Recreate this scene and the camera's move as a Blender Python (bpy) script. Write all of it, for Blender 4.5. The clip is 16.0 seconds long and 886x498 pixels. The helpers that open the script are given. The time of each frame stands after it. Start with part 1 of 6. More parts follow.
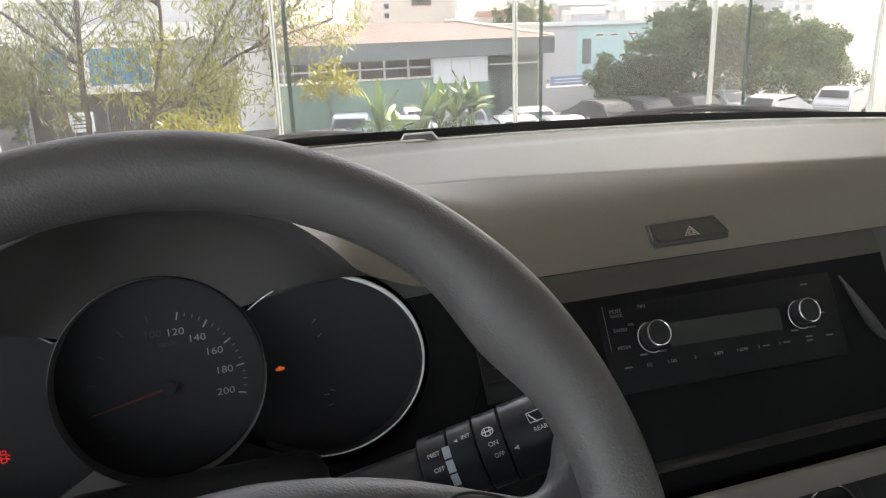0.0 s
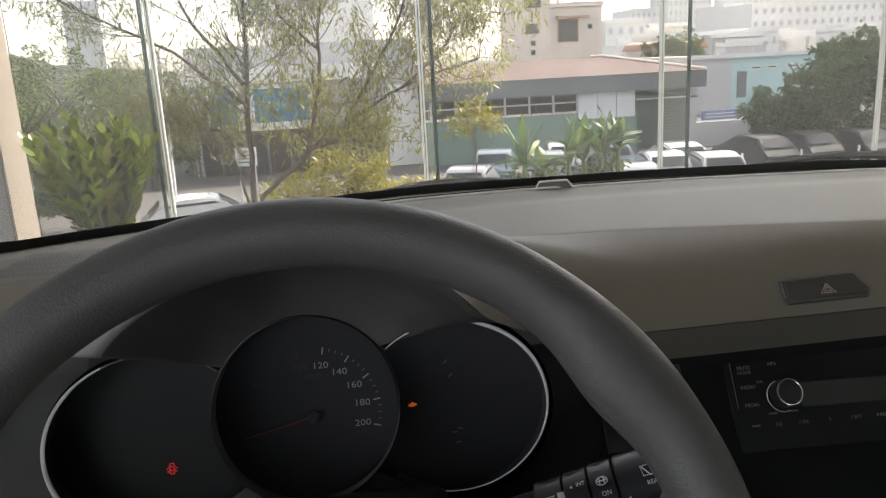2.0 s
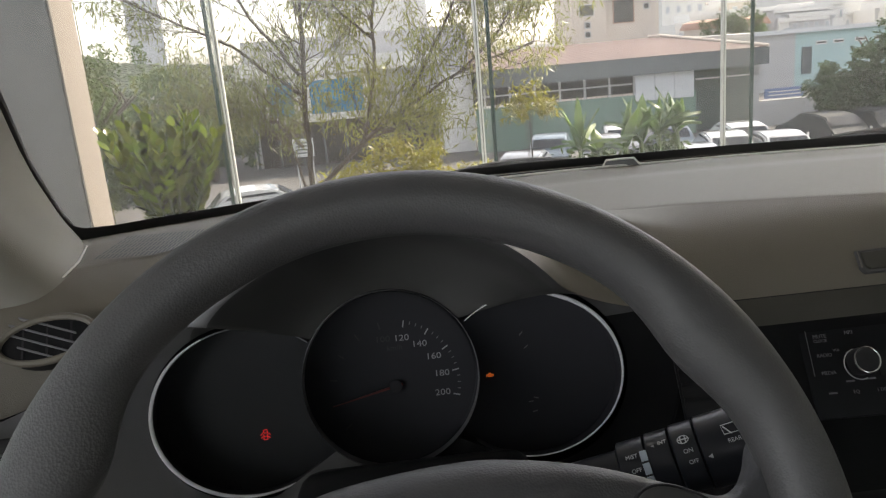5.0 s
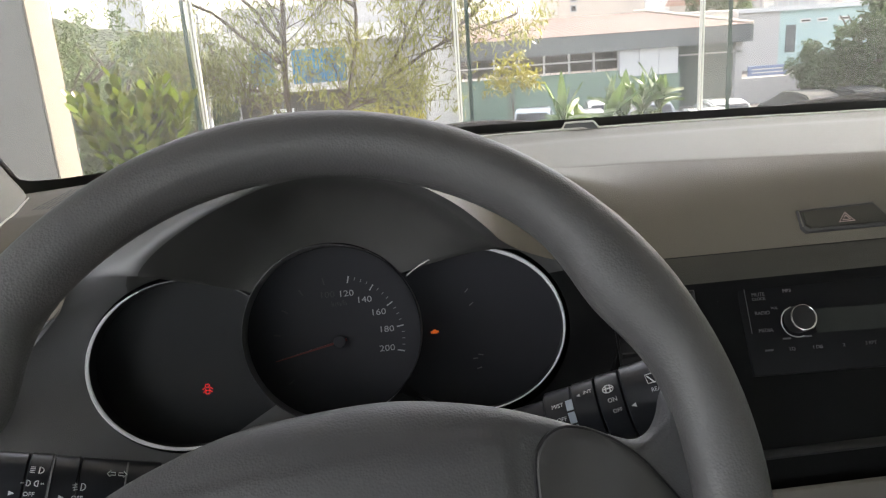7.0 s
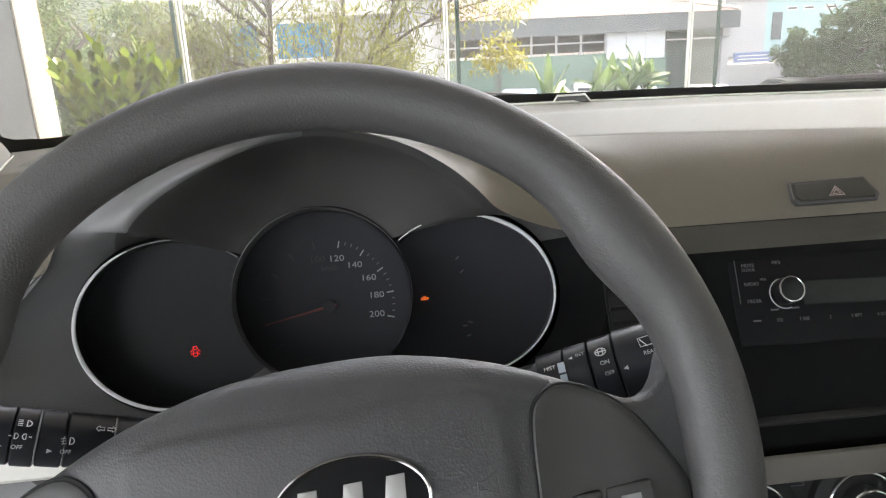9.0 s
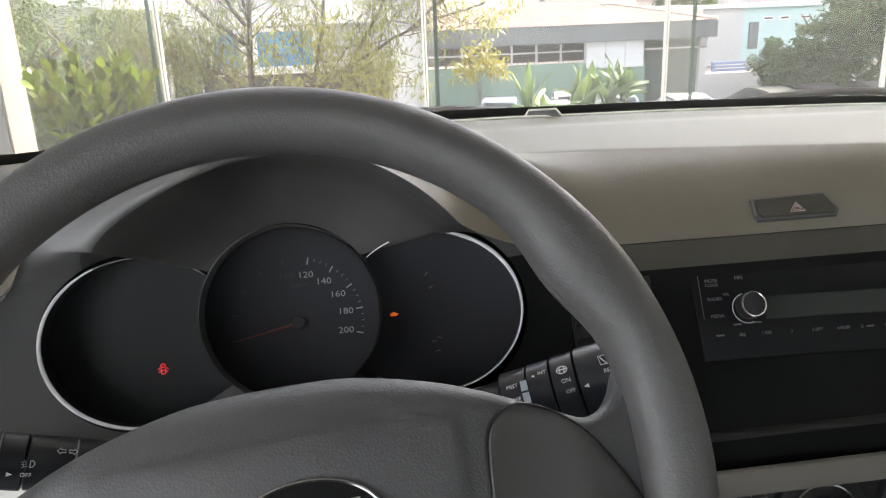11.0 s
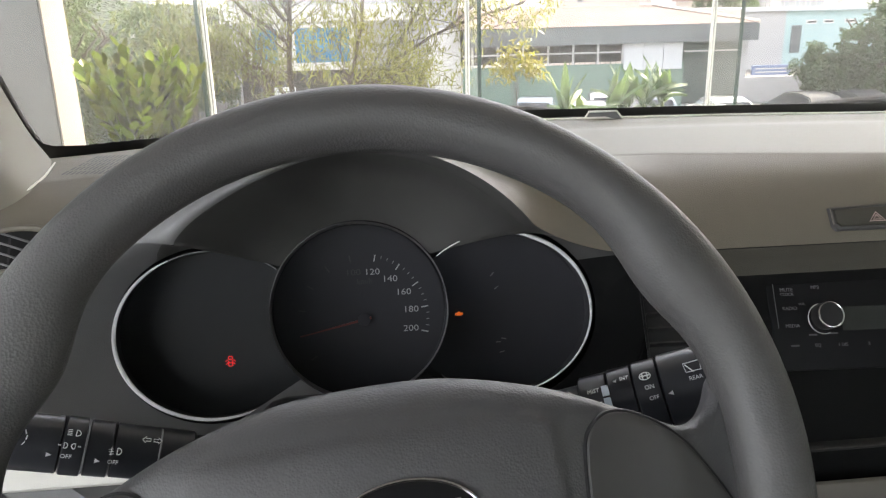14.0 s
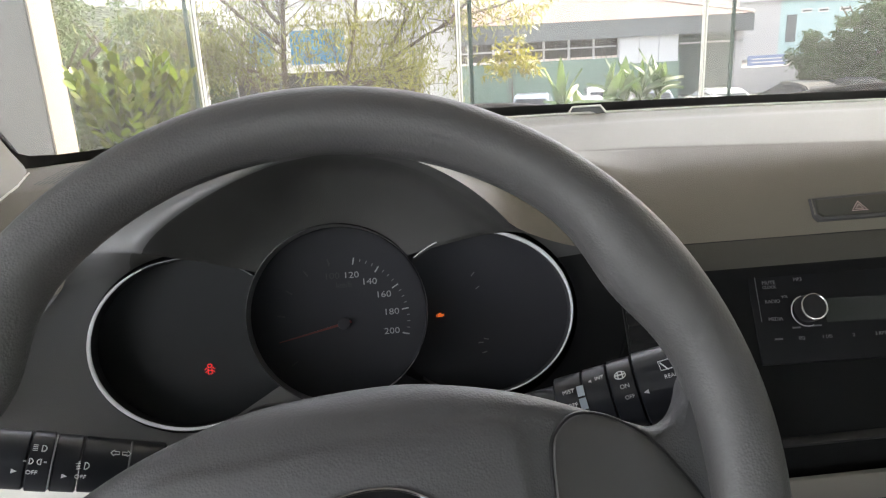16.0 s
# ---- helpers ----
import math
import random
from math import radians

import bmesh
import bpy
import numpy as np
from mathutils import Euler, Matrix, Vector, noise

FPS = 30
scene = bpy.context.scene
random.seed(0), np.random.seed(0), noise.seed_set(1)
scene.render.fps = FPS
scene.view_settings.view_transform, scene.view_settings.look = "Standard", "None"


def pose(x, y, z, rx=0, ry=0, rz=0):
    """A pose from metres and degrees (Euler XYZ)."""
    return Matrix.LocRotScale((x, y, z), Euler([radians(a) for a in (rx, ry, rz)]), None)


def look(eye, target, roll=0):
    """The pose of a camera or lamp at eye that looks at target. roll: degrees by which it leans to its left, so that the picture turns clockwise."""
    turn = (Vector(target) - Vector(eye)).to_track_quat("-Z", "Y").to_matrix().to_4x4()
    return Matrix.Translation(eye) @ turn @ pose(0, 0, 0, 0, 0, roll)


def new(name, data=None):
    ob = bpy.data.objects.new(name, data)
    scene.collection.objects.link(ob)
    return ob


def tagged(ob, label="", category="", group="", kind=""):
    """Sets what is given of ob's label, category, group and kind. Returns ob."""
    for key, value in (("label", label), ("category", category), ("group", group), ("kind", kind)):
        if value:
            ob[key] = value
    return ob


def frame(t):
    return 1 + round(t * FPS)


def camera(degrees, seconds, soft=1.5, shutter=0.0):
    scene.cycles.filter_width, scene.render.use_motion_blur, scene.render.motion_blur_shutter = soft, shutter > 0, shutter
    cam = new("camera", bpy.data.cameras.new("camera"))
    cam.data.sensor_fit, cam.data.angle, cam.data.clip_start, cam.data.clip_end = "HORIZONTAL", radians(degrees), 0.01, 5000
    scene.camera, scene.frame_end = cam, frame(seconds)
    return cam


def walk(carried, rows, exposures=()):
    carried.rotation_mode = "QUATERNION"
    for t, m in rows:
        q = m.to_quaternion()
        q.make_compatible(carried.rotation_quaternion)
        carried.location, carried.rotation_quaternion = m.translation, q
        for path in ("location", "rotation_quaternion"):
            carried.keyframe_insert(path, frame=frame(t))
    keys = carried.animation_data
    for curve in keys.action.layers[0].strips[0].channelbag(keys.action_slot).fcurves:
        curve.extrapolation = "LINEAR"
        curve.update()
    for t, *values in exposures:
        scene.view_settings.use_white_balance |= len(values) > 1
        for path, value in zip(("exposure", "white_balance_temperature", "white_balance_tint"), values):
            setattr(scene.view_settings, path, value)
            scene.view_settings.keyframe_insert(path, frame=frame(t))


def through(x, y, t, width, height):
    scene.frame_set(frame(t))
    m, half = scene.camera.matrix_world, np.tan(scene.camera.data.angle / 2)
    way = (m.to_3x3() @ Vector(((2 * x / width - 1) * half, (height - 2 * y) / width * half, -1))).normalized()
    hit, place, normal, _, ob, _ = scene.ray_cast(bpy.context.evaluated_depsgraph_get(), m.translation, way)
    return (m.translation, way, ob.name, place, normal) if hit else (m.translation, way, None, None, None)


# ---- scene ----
# ---------------------------------------------------------------- camera
ROWS = [
    (0.0, 0.0183, 0.0488, 1.1541, 0.3266, 0.9551, 0.8649, -1.81),
    (0.2, 0.0130, 0.0530, 1.1540, 0.5600, 1.8900, 0.5840, -1.3),
    (0.5, 0.0205, 0.0387, 1.1555, 0.2411, 0.9738, 0.878, -1.51),
    (0.8, 0.0240, 0.0360, 1.1650, 0.4550, 1.9100, 0.6150, -1.0),
    (1.0, 0.0291, 0.0318, 1.1659, 0.2199, 0.9752, 0.8944, -1.56),
    (1.5, 0.0269, 0.0282, 1.1726, 0.1874, 0.9812, 0.9158, -2.48),
    (2.0, 0.0203, 0.021, 1.1719, 0.1558, 0.9827, 0.9333, -3.0),
    (2.5, 0.0244, 0.0035, 1.1711, 0.1357, 0.9748, 0.9609, -3.82),
    (3.0, 0.0156, -0.0056, 1.1728, 0.0974, 0.9707, 0.9726, -4.52),
    (3.5, 0.0104, -0.0077, 1.1727, 0.0823, 0.9685, 0.9681, -4.6),
    (4.0, 0.0176, 0.0043, 1.1685, 0.0839, 0.9776, 0.9488, -4.72),
    (4.2, 0.0142, -0.0014, 1.171, 0.0781, 0.9701, 0.9424, -5.23),
    (6.3, -0.0021, 0.0023, 1.1665, 0.056, 0.9647, 0.9013, -4.3),
    (6.5, 0.004, 0.0005, 1.1663, 0.0615, 0.9618, 0.8968, -4.31),
    (7.0, 0.0296, -0.0025, 1.1529, 0.111, 0.9527, 0.8681, -3.89),
    (7.5, 0.0301, -0.0049, 1.1456, 0.1315, 0.9455, 0.8517, -3.29),
    (8.0, 0.0255, -0.004, 1.1425, 0.1296, 0.9423, 0.8364, -2.8),
    (10.3, 0.0214, -0.0009, 1.1435, 0.1234, 0.9438, 0.8318, -2.1),
    (10.5, 0.0282, -0.0003, 1.1468, 0.1391, 0.9447, 0.839, -2.1),
    (11.0, 0.0324, -0.006, 1.1495, 0.1584, 0.939, 0.8476, -2.14),
    (11.5, 0.0281, -0.0087, 1.1496, 0.152, 0.9377, 0.8515, -1.85),
    (12.0, 0.028, -0.0036, 1.1512, 0.1516, 0.9415, 0.8487, -1.83),
    (12.5, 0.0214, -0.0038, 1.15, 0.1424, 0.9415, 0.8469, -1.85),
    (13.0, 0.0133, -0.0018, 1.1532, 0.1197, 0.9452, 0.8504, -1.73),
    (13.5, 0.0083, -0.0029, 1.1517, 0.1007, 0.9461, 0.8503, -1.52),
    (14.0, 0.0036, -0.0007, 1.1508, 0.0901, 0.9486, 0.8484, -1.34),
    (14.5, 0.0003, 0.0001, 1.1503, 0.0796, 0.9502, 0.8488, -1.36),
    (15.0, 0.0031, -0.0016, 1.1522, 0.0815, 0.9492, 0.8526, -1.49),
    (15.5, 0.006, -0.0022, 1.1544, 0.0796, 0.9491, 0.8551, -1.88),
    (16.0, 0.0214, 0.0048, 1.1497, 0.1066, 0.9536, 0.8456, -2.85),
]
cam = camera(60.2, 16.0, soft=1.2)
EXPOSURES = [(0.0, 2.67), (1.0, 2.49), (2.0, 2.03), (2.5, 1.67), (3.0, 1.34), (3.5, 1.25), (4.0, 1.56), (4.2, 1.65), (5.2, 2.05), (6.3, 2.47),
             (7.0, 2.76), (8.0, 3.05), (10.3, 3.18), (11.0, 3.03), (13.0, 3.00), (16.0, 3.05)]
EXPOSURES = [(t, e, 7100, 19) for t, e in EXPOSURES]
walk(cam, [(t, look((x, y, z), (tx, ty, tz), r)) for t, x, y, z, tx, ty, tz, r in ROWS], EXPOSURES)

# ---------------------------------------------------------------- daylight
SUN_AZ, SUN_EL = radians(62), radians(42)          # to the right of straight ahead, above the horizon
world = bpy.data.worlds.new("sky")
scene.world = world
world.use_nodes = True
wn = world.node_tree.nodes
sky = wn.new("ShaderNodeTexSky")
sky.sky_type = "NISHITA"
sky.sun_disc = False
sky.sun_elevation, sky.sun_rotation = SUN_EL, SUN_AZ
sky.air_density, sky.dust_density = 1.0, 1.8
wn["Background"].inputs["Strength"].default_value = 0.142
pale = wn.new("ShaderNodeHueSaturation")            # thin haze greys the sky
pale.inputs["Saturation"].default_value = 0.42
world.node_tree.links.new(sky.outputs[0], pale.inputs["Color"])
world.node_tree.links.new(pale.outputs[0], wn["Background"].inputs["Color"])
sun_dir = Vector((math.sin(SUN_AZ) * math.cos(SUN_EL), math.cos(SUN_AZ) * math.cos(SUN_EL), math.sin(SUN_EL)))
sun = new("sun", bpy.data.lights.new("sun", "SUN"))
sun.data.energy, sun.data.angle, sun.data.color = 2.8, radians(0.6), (1.0, 0.92, 0.80)
sun.matrix_world = look(sun_dir * 50, (0, 0, 0))
for nm, eye, to, w, power in (("left_fill_light", (-6.9, -1.5, 2.2), (0.0, -1.0, 2.0), 9.0, 31), ("rear_fill_light", (0.0, -8.9, 2.2), (0.0, 0.0, 2.0), 13.0, 50)):
    la = new(nm, bpy.data.lights.new(nm, "AREA"))      # unseen fill lamps left and behind, added to brighten the cabin
    la.data.shape, la.data.size, la.data.size_y, la.data.energy, la.data.color = "RECTANGLE", w, 3.8, power, (0.78, 0.90, 1.0)
    la.matrix_world = look(eye, to)


# ---------------------------------------------------------------- materials
def mat(name, color, rough=0.5, metal=0.0, vary=0.12, scale=6.0, grain=0.0, grain_scale=900.0, spec=0.5, rand=0.0, coat=0.0, stain=None, depth=0.002):
    """A procedural surface: base colour, slow stains, fine grain in relief."""
    m = bpy.data.materials.new(name)
    m.use_nodes = True
    nt = m.node_tree
    b = nt.nodes["Principled BSDF"]
    b.inputs["Roughness"].default_value, b.inputs["Metallic"].default_value = rough, metal
    b.inputs["Specular IOR Level"].default_value, b.inputs["Coat Weight"].default_value = spec, coat
    tc = nt.nodes.new("ShaderNodeTexCoord")
    n1 = nt.nodes.new("ShaderNodeTexNoise")
    n1.inputs["Scale"].default_value, n1.inputs["Detail"].default_value = scale, 6
    nt.links.new(tc.outputs["Object"], n1.inputs["Vector"])
    ramp = nt.nodes.new("ShaderNodeMapRange")
    ramp.inputs["To Min"].default_value, ramp.inputs["To Max"].default_value = 1 - vary, 1 + vary
    nt.links.new(n1.outputs["Fac"], ramp.inputs["Value"])
    mul = nt.nodes.new("ShaderNodeMix")
    mul.data_type, mul.blend_type = "RGBA", "MULTIPLY"
    mul.inputs["Factor"].default_value = 1.0
    mul.inputs["A"].default_value = (*color, 1)
    nt.links.new(ramp.outputs["Result"], mul.inputs["B"])
    out = mul.outputs["Result"]
    if rand:
        info = nt.nodes.new("ShaderNodeObjectInfo")
        hsv = nt.nodes.new("ShaderNodeHueSaturation")
        r2 = nt.nodes.new("ShaderNodeMapRange")
        r2.inputs["To Min"].default_value, r2.inputs["To Max"].default_value = 1 - rand, 1 + rand
        nt.links.new(info.outputs["Random"], r2.inputs["Value"])
        nt.links.new(r2.outputs["Result"], hsv.inputs["Value"])
        nt.links.new(out, hsv.inputs["Color"])
        out = hsv.outputs["Color"]
    if stain:
        n3 = nt.nodes.new("ShaderNodeTexNoise")
        n3.inputs["Scale"].default_value, n3.inputs["Detail"].default_value = stain[1], 8
        nt.links.new(tc.outputs["Object"], n3.inputs["Vector"])
        r3 = nt.nodes.new("ShaderNodeMapRange")
        r3.inputs["From Min"].default_value, r3.inputs["From Max"].default_value = 0.5, 0.7
        nt.links.new(n3.outputs["Fac"], r3.inputs["Value"])
        mx = nt.nodes.new("ShaderNodeMix")
        mx.data_type = "RGBA"
        nt.links.new(r3.outputs["Result"], mx.inputs["Factor"])
        nt.links.new(out, mx.inputs["A"])
        mx.inputs["B"].default_value = (*stain[0], 1)
        out = mx.outputs["Result"]
    nt.links.new(out, b.inputs["Base Color"])
    if grain:
        n2 = nt.nodes.new("ShaderNodeTexVoronoi")
        n2.inputs["Scale"].default_value = grain_scale
        nt.links.new(tc.outputs["Object"], n2.inputs["Vector"])
        bump = nt.nodes.new("ShaderNodeBump")
        bump.inputs["Strength"].default_value, bump.inputs["Distance"].default_value = grain, depth
        nt.links.new(n2.outputs["Distance"], bump.inputs["Height"])
        nt.links.new(bump.outputs["Normal"], b.inputs["Normal"])
    return m


def glass(name, color, gloss=1.3, dust=0.0):
    """A thin pane: clear, mirror-like at grazing angles, with a little dust."""
    m = bpy.data.materials.new(name)
    m.use_nodes = True
    nt = m.node_tree
    nt.nodes.remove(nt.nodes["Principled BSDF"])
    tr = nt.nodes.new("ShaderNodeBsdfTransparent")
    tr.inputs["Color"].default_value = (*color, 1)
    gl = nt.nodes.new("ShaderNodeBsdfGlossy")
    gl.inputs["Roughness"].default_value = 0.02
    fr = nt.nodes.new("ShaderNodeFresnel")
    fr.inputs["IOR"].default_value = gloss
    mx = nt.nodes.new("ShaderNodeMixShader")
    nt.links.new(fr.outputs[0], mx.inputs[0])
    nt.links.new(tr.outputs[0], mx.inputs[1])
    nt.links.new(gl.outputs[0], mx.inputs[2])
    out = mx.outputs[0]
    if dust:
        tl = nt.nodes.new("ShaderNodeBsdfTranslucent")
        tl.inputs["Color"].default_value = (0.9, 0.88, 0.84, 1)
        df = nt.nodes.new("ShaderNodeBsdfDiffuse")
        df.inputs["Color"].default_value = (0.8, 0.78, 0.74, 1)
        both = nt.nodes.new("ShaderNodeMixShader")
        nt.links.new(tl.outputs[0], both.inputs[1])
        nt.links.new(df.outputs[0], both.inputs[2])
        noise_t = nt.nodes.new("ShaderNodeTexNoise")
        noise_t.inputs["Scale"].default_value, noise_t.inputs["Detail"].default_value = 5, 5
        tc = nt.nodes.new("ShaderNodeTexCoord")
        nt.links.new(tc.outputs["Object"], noise_t.inputs["Vector"])
        mr = nt.nodes.new("ShaderNodeMapRange")
        mr.inputs["To Min"].default_value, mr.inputs["To Max"].default_value = dust * 0.7, dust * 1.3
        nt.links.new(noise_t.outputs["Fac"], mr.inputs["Value"])
        m2 = nt.nodes.new("ShaderNodeMixShader")
        nt.links.new(mr.outputs["Result"], m2.inputs[0])
        nt.links.new(out, m2.inputs[1])
        nt.links.new(both.outputs[0], m2.inputs[2])
        out = m2.outputs[0]
    nt.links.new(out, nt.nodes["Material Output"].inputs["Surface"])
    return m


def glow(name, color, strength):
    m = bpy.data.materials.new(name)
    m.use_nodes = True
    b = m.node_tree.nodes["Principled BSDF"]
    b.inputs["Base Color"].default_value = (*color, 1)
    b.inputs["Emission Color"].default_value = (*color, 1)
    b.inputs["Emission Strength"].default_value = strength
    return m


def leaf(name, color, rand=0.35, gloss=0.4, through=0.45):
    """Leaves: each one varies, and light shines through them."""
    m = bpy.data.materials.new(name)
    m.use_nodes = True
    nt = m.node_tree
    b = nt.nodes["Principled BSDF"]
    b.inputs["Roughness"].default_value = gloss
    geo = nt.nodes.new("ShaderNodeNewGeometry")
    hsv = nt.nodes.new("ShaderNodeHueSaturation")
    hsv.inputs["Color"].default_value = (*color, 1)
    v = nt.nodes.new("ShaderNodeMapRange")
    v.inputs["To Min"].default_value, v.inputs["To Max"].default_value = 1 - rand, 1 + rand
    nt.links.new(geo.outputs["Random Per Island"], v.inputs["Value"])
    nt.links.new(v.outputs["Result"], hsv.inputs["Value"])
    h = nt.nodes.new("ShaderNodeMapRange")
    h.inputs["To Min"].default_value, h.inputs["To Max"].default_value = 0.48, 0.52
    nt.links.new(geo.outputs["Random Per Island"], h.inputs["Value"])
    nt.links.new(h.outputs["Result"], hsv.inputs["Hue"])
    nt.links.new(hsv.outputs["Color"], b.inputs["Base Color"])
    tl = nt.nodes.new("ShaderNodeBsdfTranslucent")
    nt.links.new(hsv.outputs["Color"], tl.inputs["Color"])
    mx = nt.nodes.new("ShaderNodeMixShader")
    mx.inputs[0].default_value = through
    nt.links.new(b.outputs[0], mx.inputs[1])
    nt.links.new(tl.outputs[0], mx.inputs[2])
    nt.links.new(mx.outputs[0], nt.nodes["Material Output"].inputs["Surface"])
    return m


M_RIM = mat("wheel_leather_grain", (0.074, 0.073, 0.073), 0.48, vary=0.08, spec=0.5, grain=0.20, grain_scale=850, depth=0.0008)
M_PAD = mat("wheel_pad_grain", (0.066, 0.066, 0.069), 0.50, vary=0.08, spec=0.5, grain=0.20, grain_scale=900, depth=0.0008)
M_SATIN = mat("satin_grey_plastic", (0.047, 0.046, 0.045), 0.50, vary=0.04)
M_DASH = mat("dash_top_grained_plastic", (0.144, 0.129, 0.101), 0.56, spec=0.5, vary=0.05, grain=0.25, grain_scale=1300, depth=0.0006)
# dash plastic darkened for the shade below the seam; the hazard rocker shares it
M_BAND = mat("darkened_dash_and_rocker_plastic", (0.064, 0.061, 0.051), 0.6, spec=0.2, vary=0.06, grain=0.25, grain_scale=1300, depth=0.0006)
# dash plastic darkened for its down-turned lower faces; doors and bezels share it
M_DASH_LOW = mat("dash_lower_darkened_plastic", (0.080, 0.079, 0.078), 0.65, spec=0.2, vary=0.06, grain=0.2, grain_scale=1300, depth=0.0005)
M_TRIM = mat("cluster_surround_grey_plastic", (0.138, 0.138, 0.139), 0.5, vary=0.05, grain=0.2, grain_scale=1300, depth=0.0005)
M_STALK = mat("stalk_black_plastic", (0.020, 0.022, 0.027), 0.30, vary=0.06, spec=0.45)
M_BLACK = mat("black_plastic", (0.022, 0.022, 0.023), 0.45, vary=0.08, spec=0.22)
M_GLOSSBLACK = mat("piano_black_plastic", (0.008, 0.008, 0.009), 0.45, vary=0.05, spec=0.15)
# black raised and blued for veil and reflections of a lens left out
M_DIAL = mat("dial_face_black", (0.048, 0.049, 0.055), 0.75, vary=0.05, spec=0.2)
# hood plastic in a darker tone, for the shade inside the hood
M_LINING_SHADE = mat("hood_lining_shaded", (0.066, 0.066, 0.064), 0.50, vary=0.06, spec=0.35, grain=0.12, grain_scale=1300, depth=0.0005)
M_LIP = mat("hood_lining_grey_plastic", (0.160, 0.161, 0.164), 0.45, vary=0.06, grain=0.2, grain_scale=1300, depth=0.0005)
# well and right-hand face lifted likewise, the right one most
M_WELL = mat("dial_well_black", (0.042, 0.044, 0.046), 0.7, vary=0.05, spec=0.2)
M_DIAL_RIGHT = mat("fuel_dial_face_lifted", (0.062, 0.063, 0.071), 0.75, vary=0.05, spec=0.2)
M_CHROME = mat("chrome", (0.75, 0.75, 0.76), 0.12, metal=1.0, vary=0.03)
# near-white base stands in for bright reflections on chrome
M_RINGS = mat("chrome_reflection_white", (0.93, 0.93, 0.94), 0.25, vary=0.02, spec=0.9, coat=0.5)
M_SILVER = mat("silver_paint", (0.55, 0.55, 0.54), 0.35, metal=0.6, vary=0.03)
M_PRINT = mat("grey_print", (0.72, 0.73, 0.74), 0.6, vary=0.04)
M_NUMERAL = mat("dial_print", (0.42, 0.425, 0.43), 0.6, vary=0.04)
M_PRINT_DIM = mat("dim_print", (0.22, 0.225, 0.23), 0.6, vary=0.04)
M_PRINT_FAINT = mat("faint_print", (0.05, 0.05, 0.052), 0.6, vary=0.04)
M_BLUE_PRINT = mat("pale_blue_print", (0.5, 0.58, 0.65), 0.6, vary=0.04)
# beige raised to carry window light on the left strip and edges
M_BEIGE = mat("beige_plastic_lit", (0.76, 0.745, 0.69), 0.55, vary=0.05, grain=0.2, grain_scale=1300, depth=0.0005)
# the same beige dimmed for the less lit strip and lines
M_BEIGE_DIM = mat("beige_plastic_dimmed", (0.15, 0.14, 0.122), 0.6, vary=0.05, spec=0.25)
M_CENTRE = mat("centre_stack_black_plastic", (0.0075, 0.0076, 0.0078), 0.55, vary=0.05, spec=0.07, grain=0.15, grain_scale=1300, depth=0.0004)
M_RADIO_PRINT = mat("radio_print", (0.12, 0.122, 0.126), 0.6, vary=0.04)
# column paint cooled and darkened for its shaded front face
M_WALL_SHADE = mat("column_paint_shaded", (0.185, 0.200, 0.200), 0.8, vary=0.04, scale=3)
M_PILLAR = mat("pillar_trim_beige_plastic", (0.24, 0.225, 0.19), 0.6, vary=0.05, grain=0.2, grain_scale=1200, depth=0.0005)
M_CLOTH = mat("roof_lining_cloth", (0.42, 0.40, 0.36), 0.9, vary=0.06)
M_RUBBER = mat("black_rubber", (0.028, 0.028, 0.028), 0.6, vary=0.1)
# black border lightened to grey for the haze over it
M_BORDER = mat("hazed_screen_border", (0.055, 0.055, 0.052), 0.5, vary=0.1)
M_SEAT = mat("seat_cloth", (0.06, 0.058, 0.055), 0.9, vary=0.15)
M_LCD = mat("grey_lcd", (0.022, 0.025, 0.023), 0.25, vary=0.03)
M_RED_LAMP = glow("red_tell_tale", (1.0, 0.03, 0.03), 0.075)
M_ORANGE_LAMP = glow("orange_tell_tale", (1.0, 0.20, 0.03), 0.055)
M_NEEDLE = mat("needle_red", (0.17, 0.035, 0.03), 0.5, vary=0.03)
# dust amount also carries the veiling glare over the view
M_CARGLASS = glass("windscreen_glass", (0.95, 0.96, 0.955), dust=0.14)
M_SIDEGLASS = glass("side_window_glass", (0.9, 0.94, 0.92))
M_PANE = glass("facade_glass", (0.95, 0.97, 0.96))
M_FIN = glass("glass_fin", (0.975, 0.995, 0.985), gloss=1.006, dust=0.015)
M_FIN_GAP = mat("grey_joint_gap", (0.10, 0.11, 0.10), 0.6)
M_GREENEDGE = mat("green_glass_edge", (0.03, 0.062, 0.052), 0.15, vary=0.2, scale=20)
M_SILICONE = mat("white_silicone_joint", (0.62, 0.64, 0.62), 0.5, vary=0.1, scale=20)
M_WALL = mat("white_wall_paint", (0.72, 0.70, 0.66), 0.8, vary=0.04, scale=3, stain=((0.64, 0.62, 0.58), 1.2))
# column paint again, paler and warmer for the sunlit reveal
M_JAMB = mat("column_paint_lit", (0.255, 0.235, 0.205), 0.7, vary=0.04, scale=3)
M_FLOOR = mat("polished_floor_tile", (0.55, 0.54, 0.52), 0.15, vary=0.04, scale=4)
M_CEIL = mat("white_ceiling", (0.75, 0.75, 0.73), 0.9, vary=0.03)


# ---------------------------------------------------------------- mesh helpers
def smooth(me, angle=40):
    me.polygons.foreach_set("use_smooth", [True] * len(me.polygons))
    me.set_sharp_from_angle(angle=radians(angle))


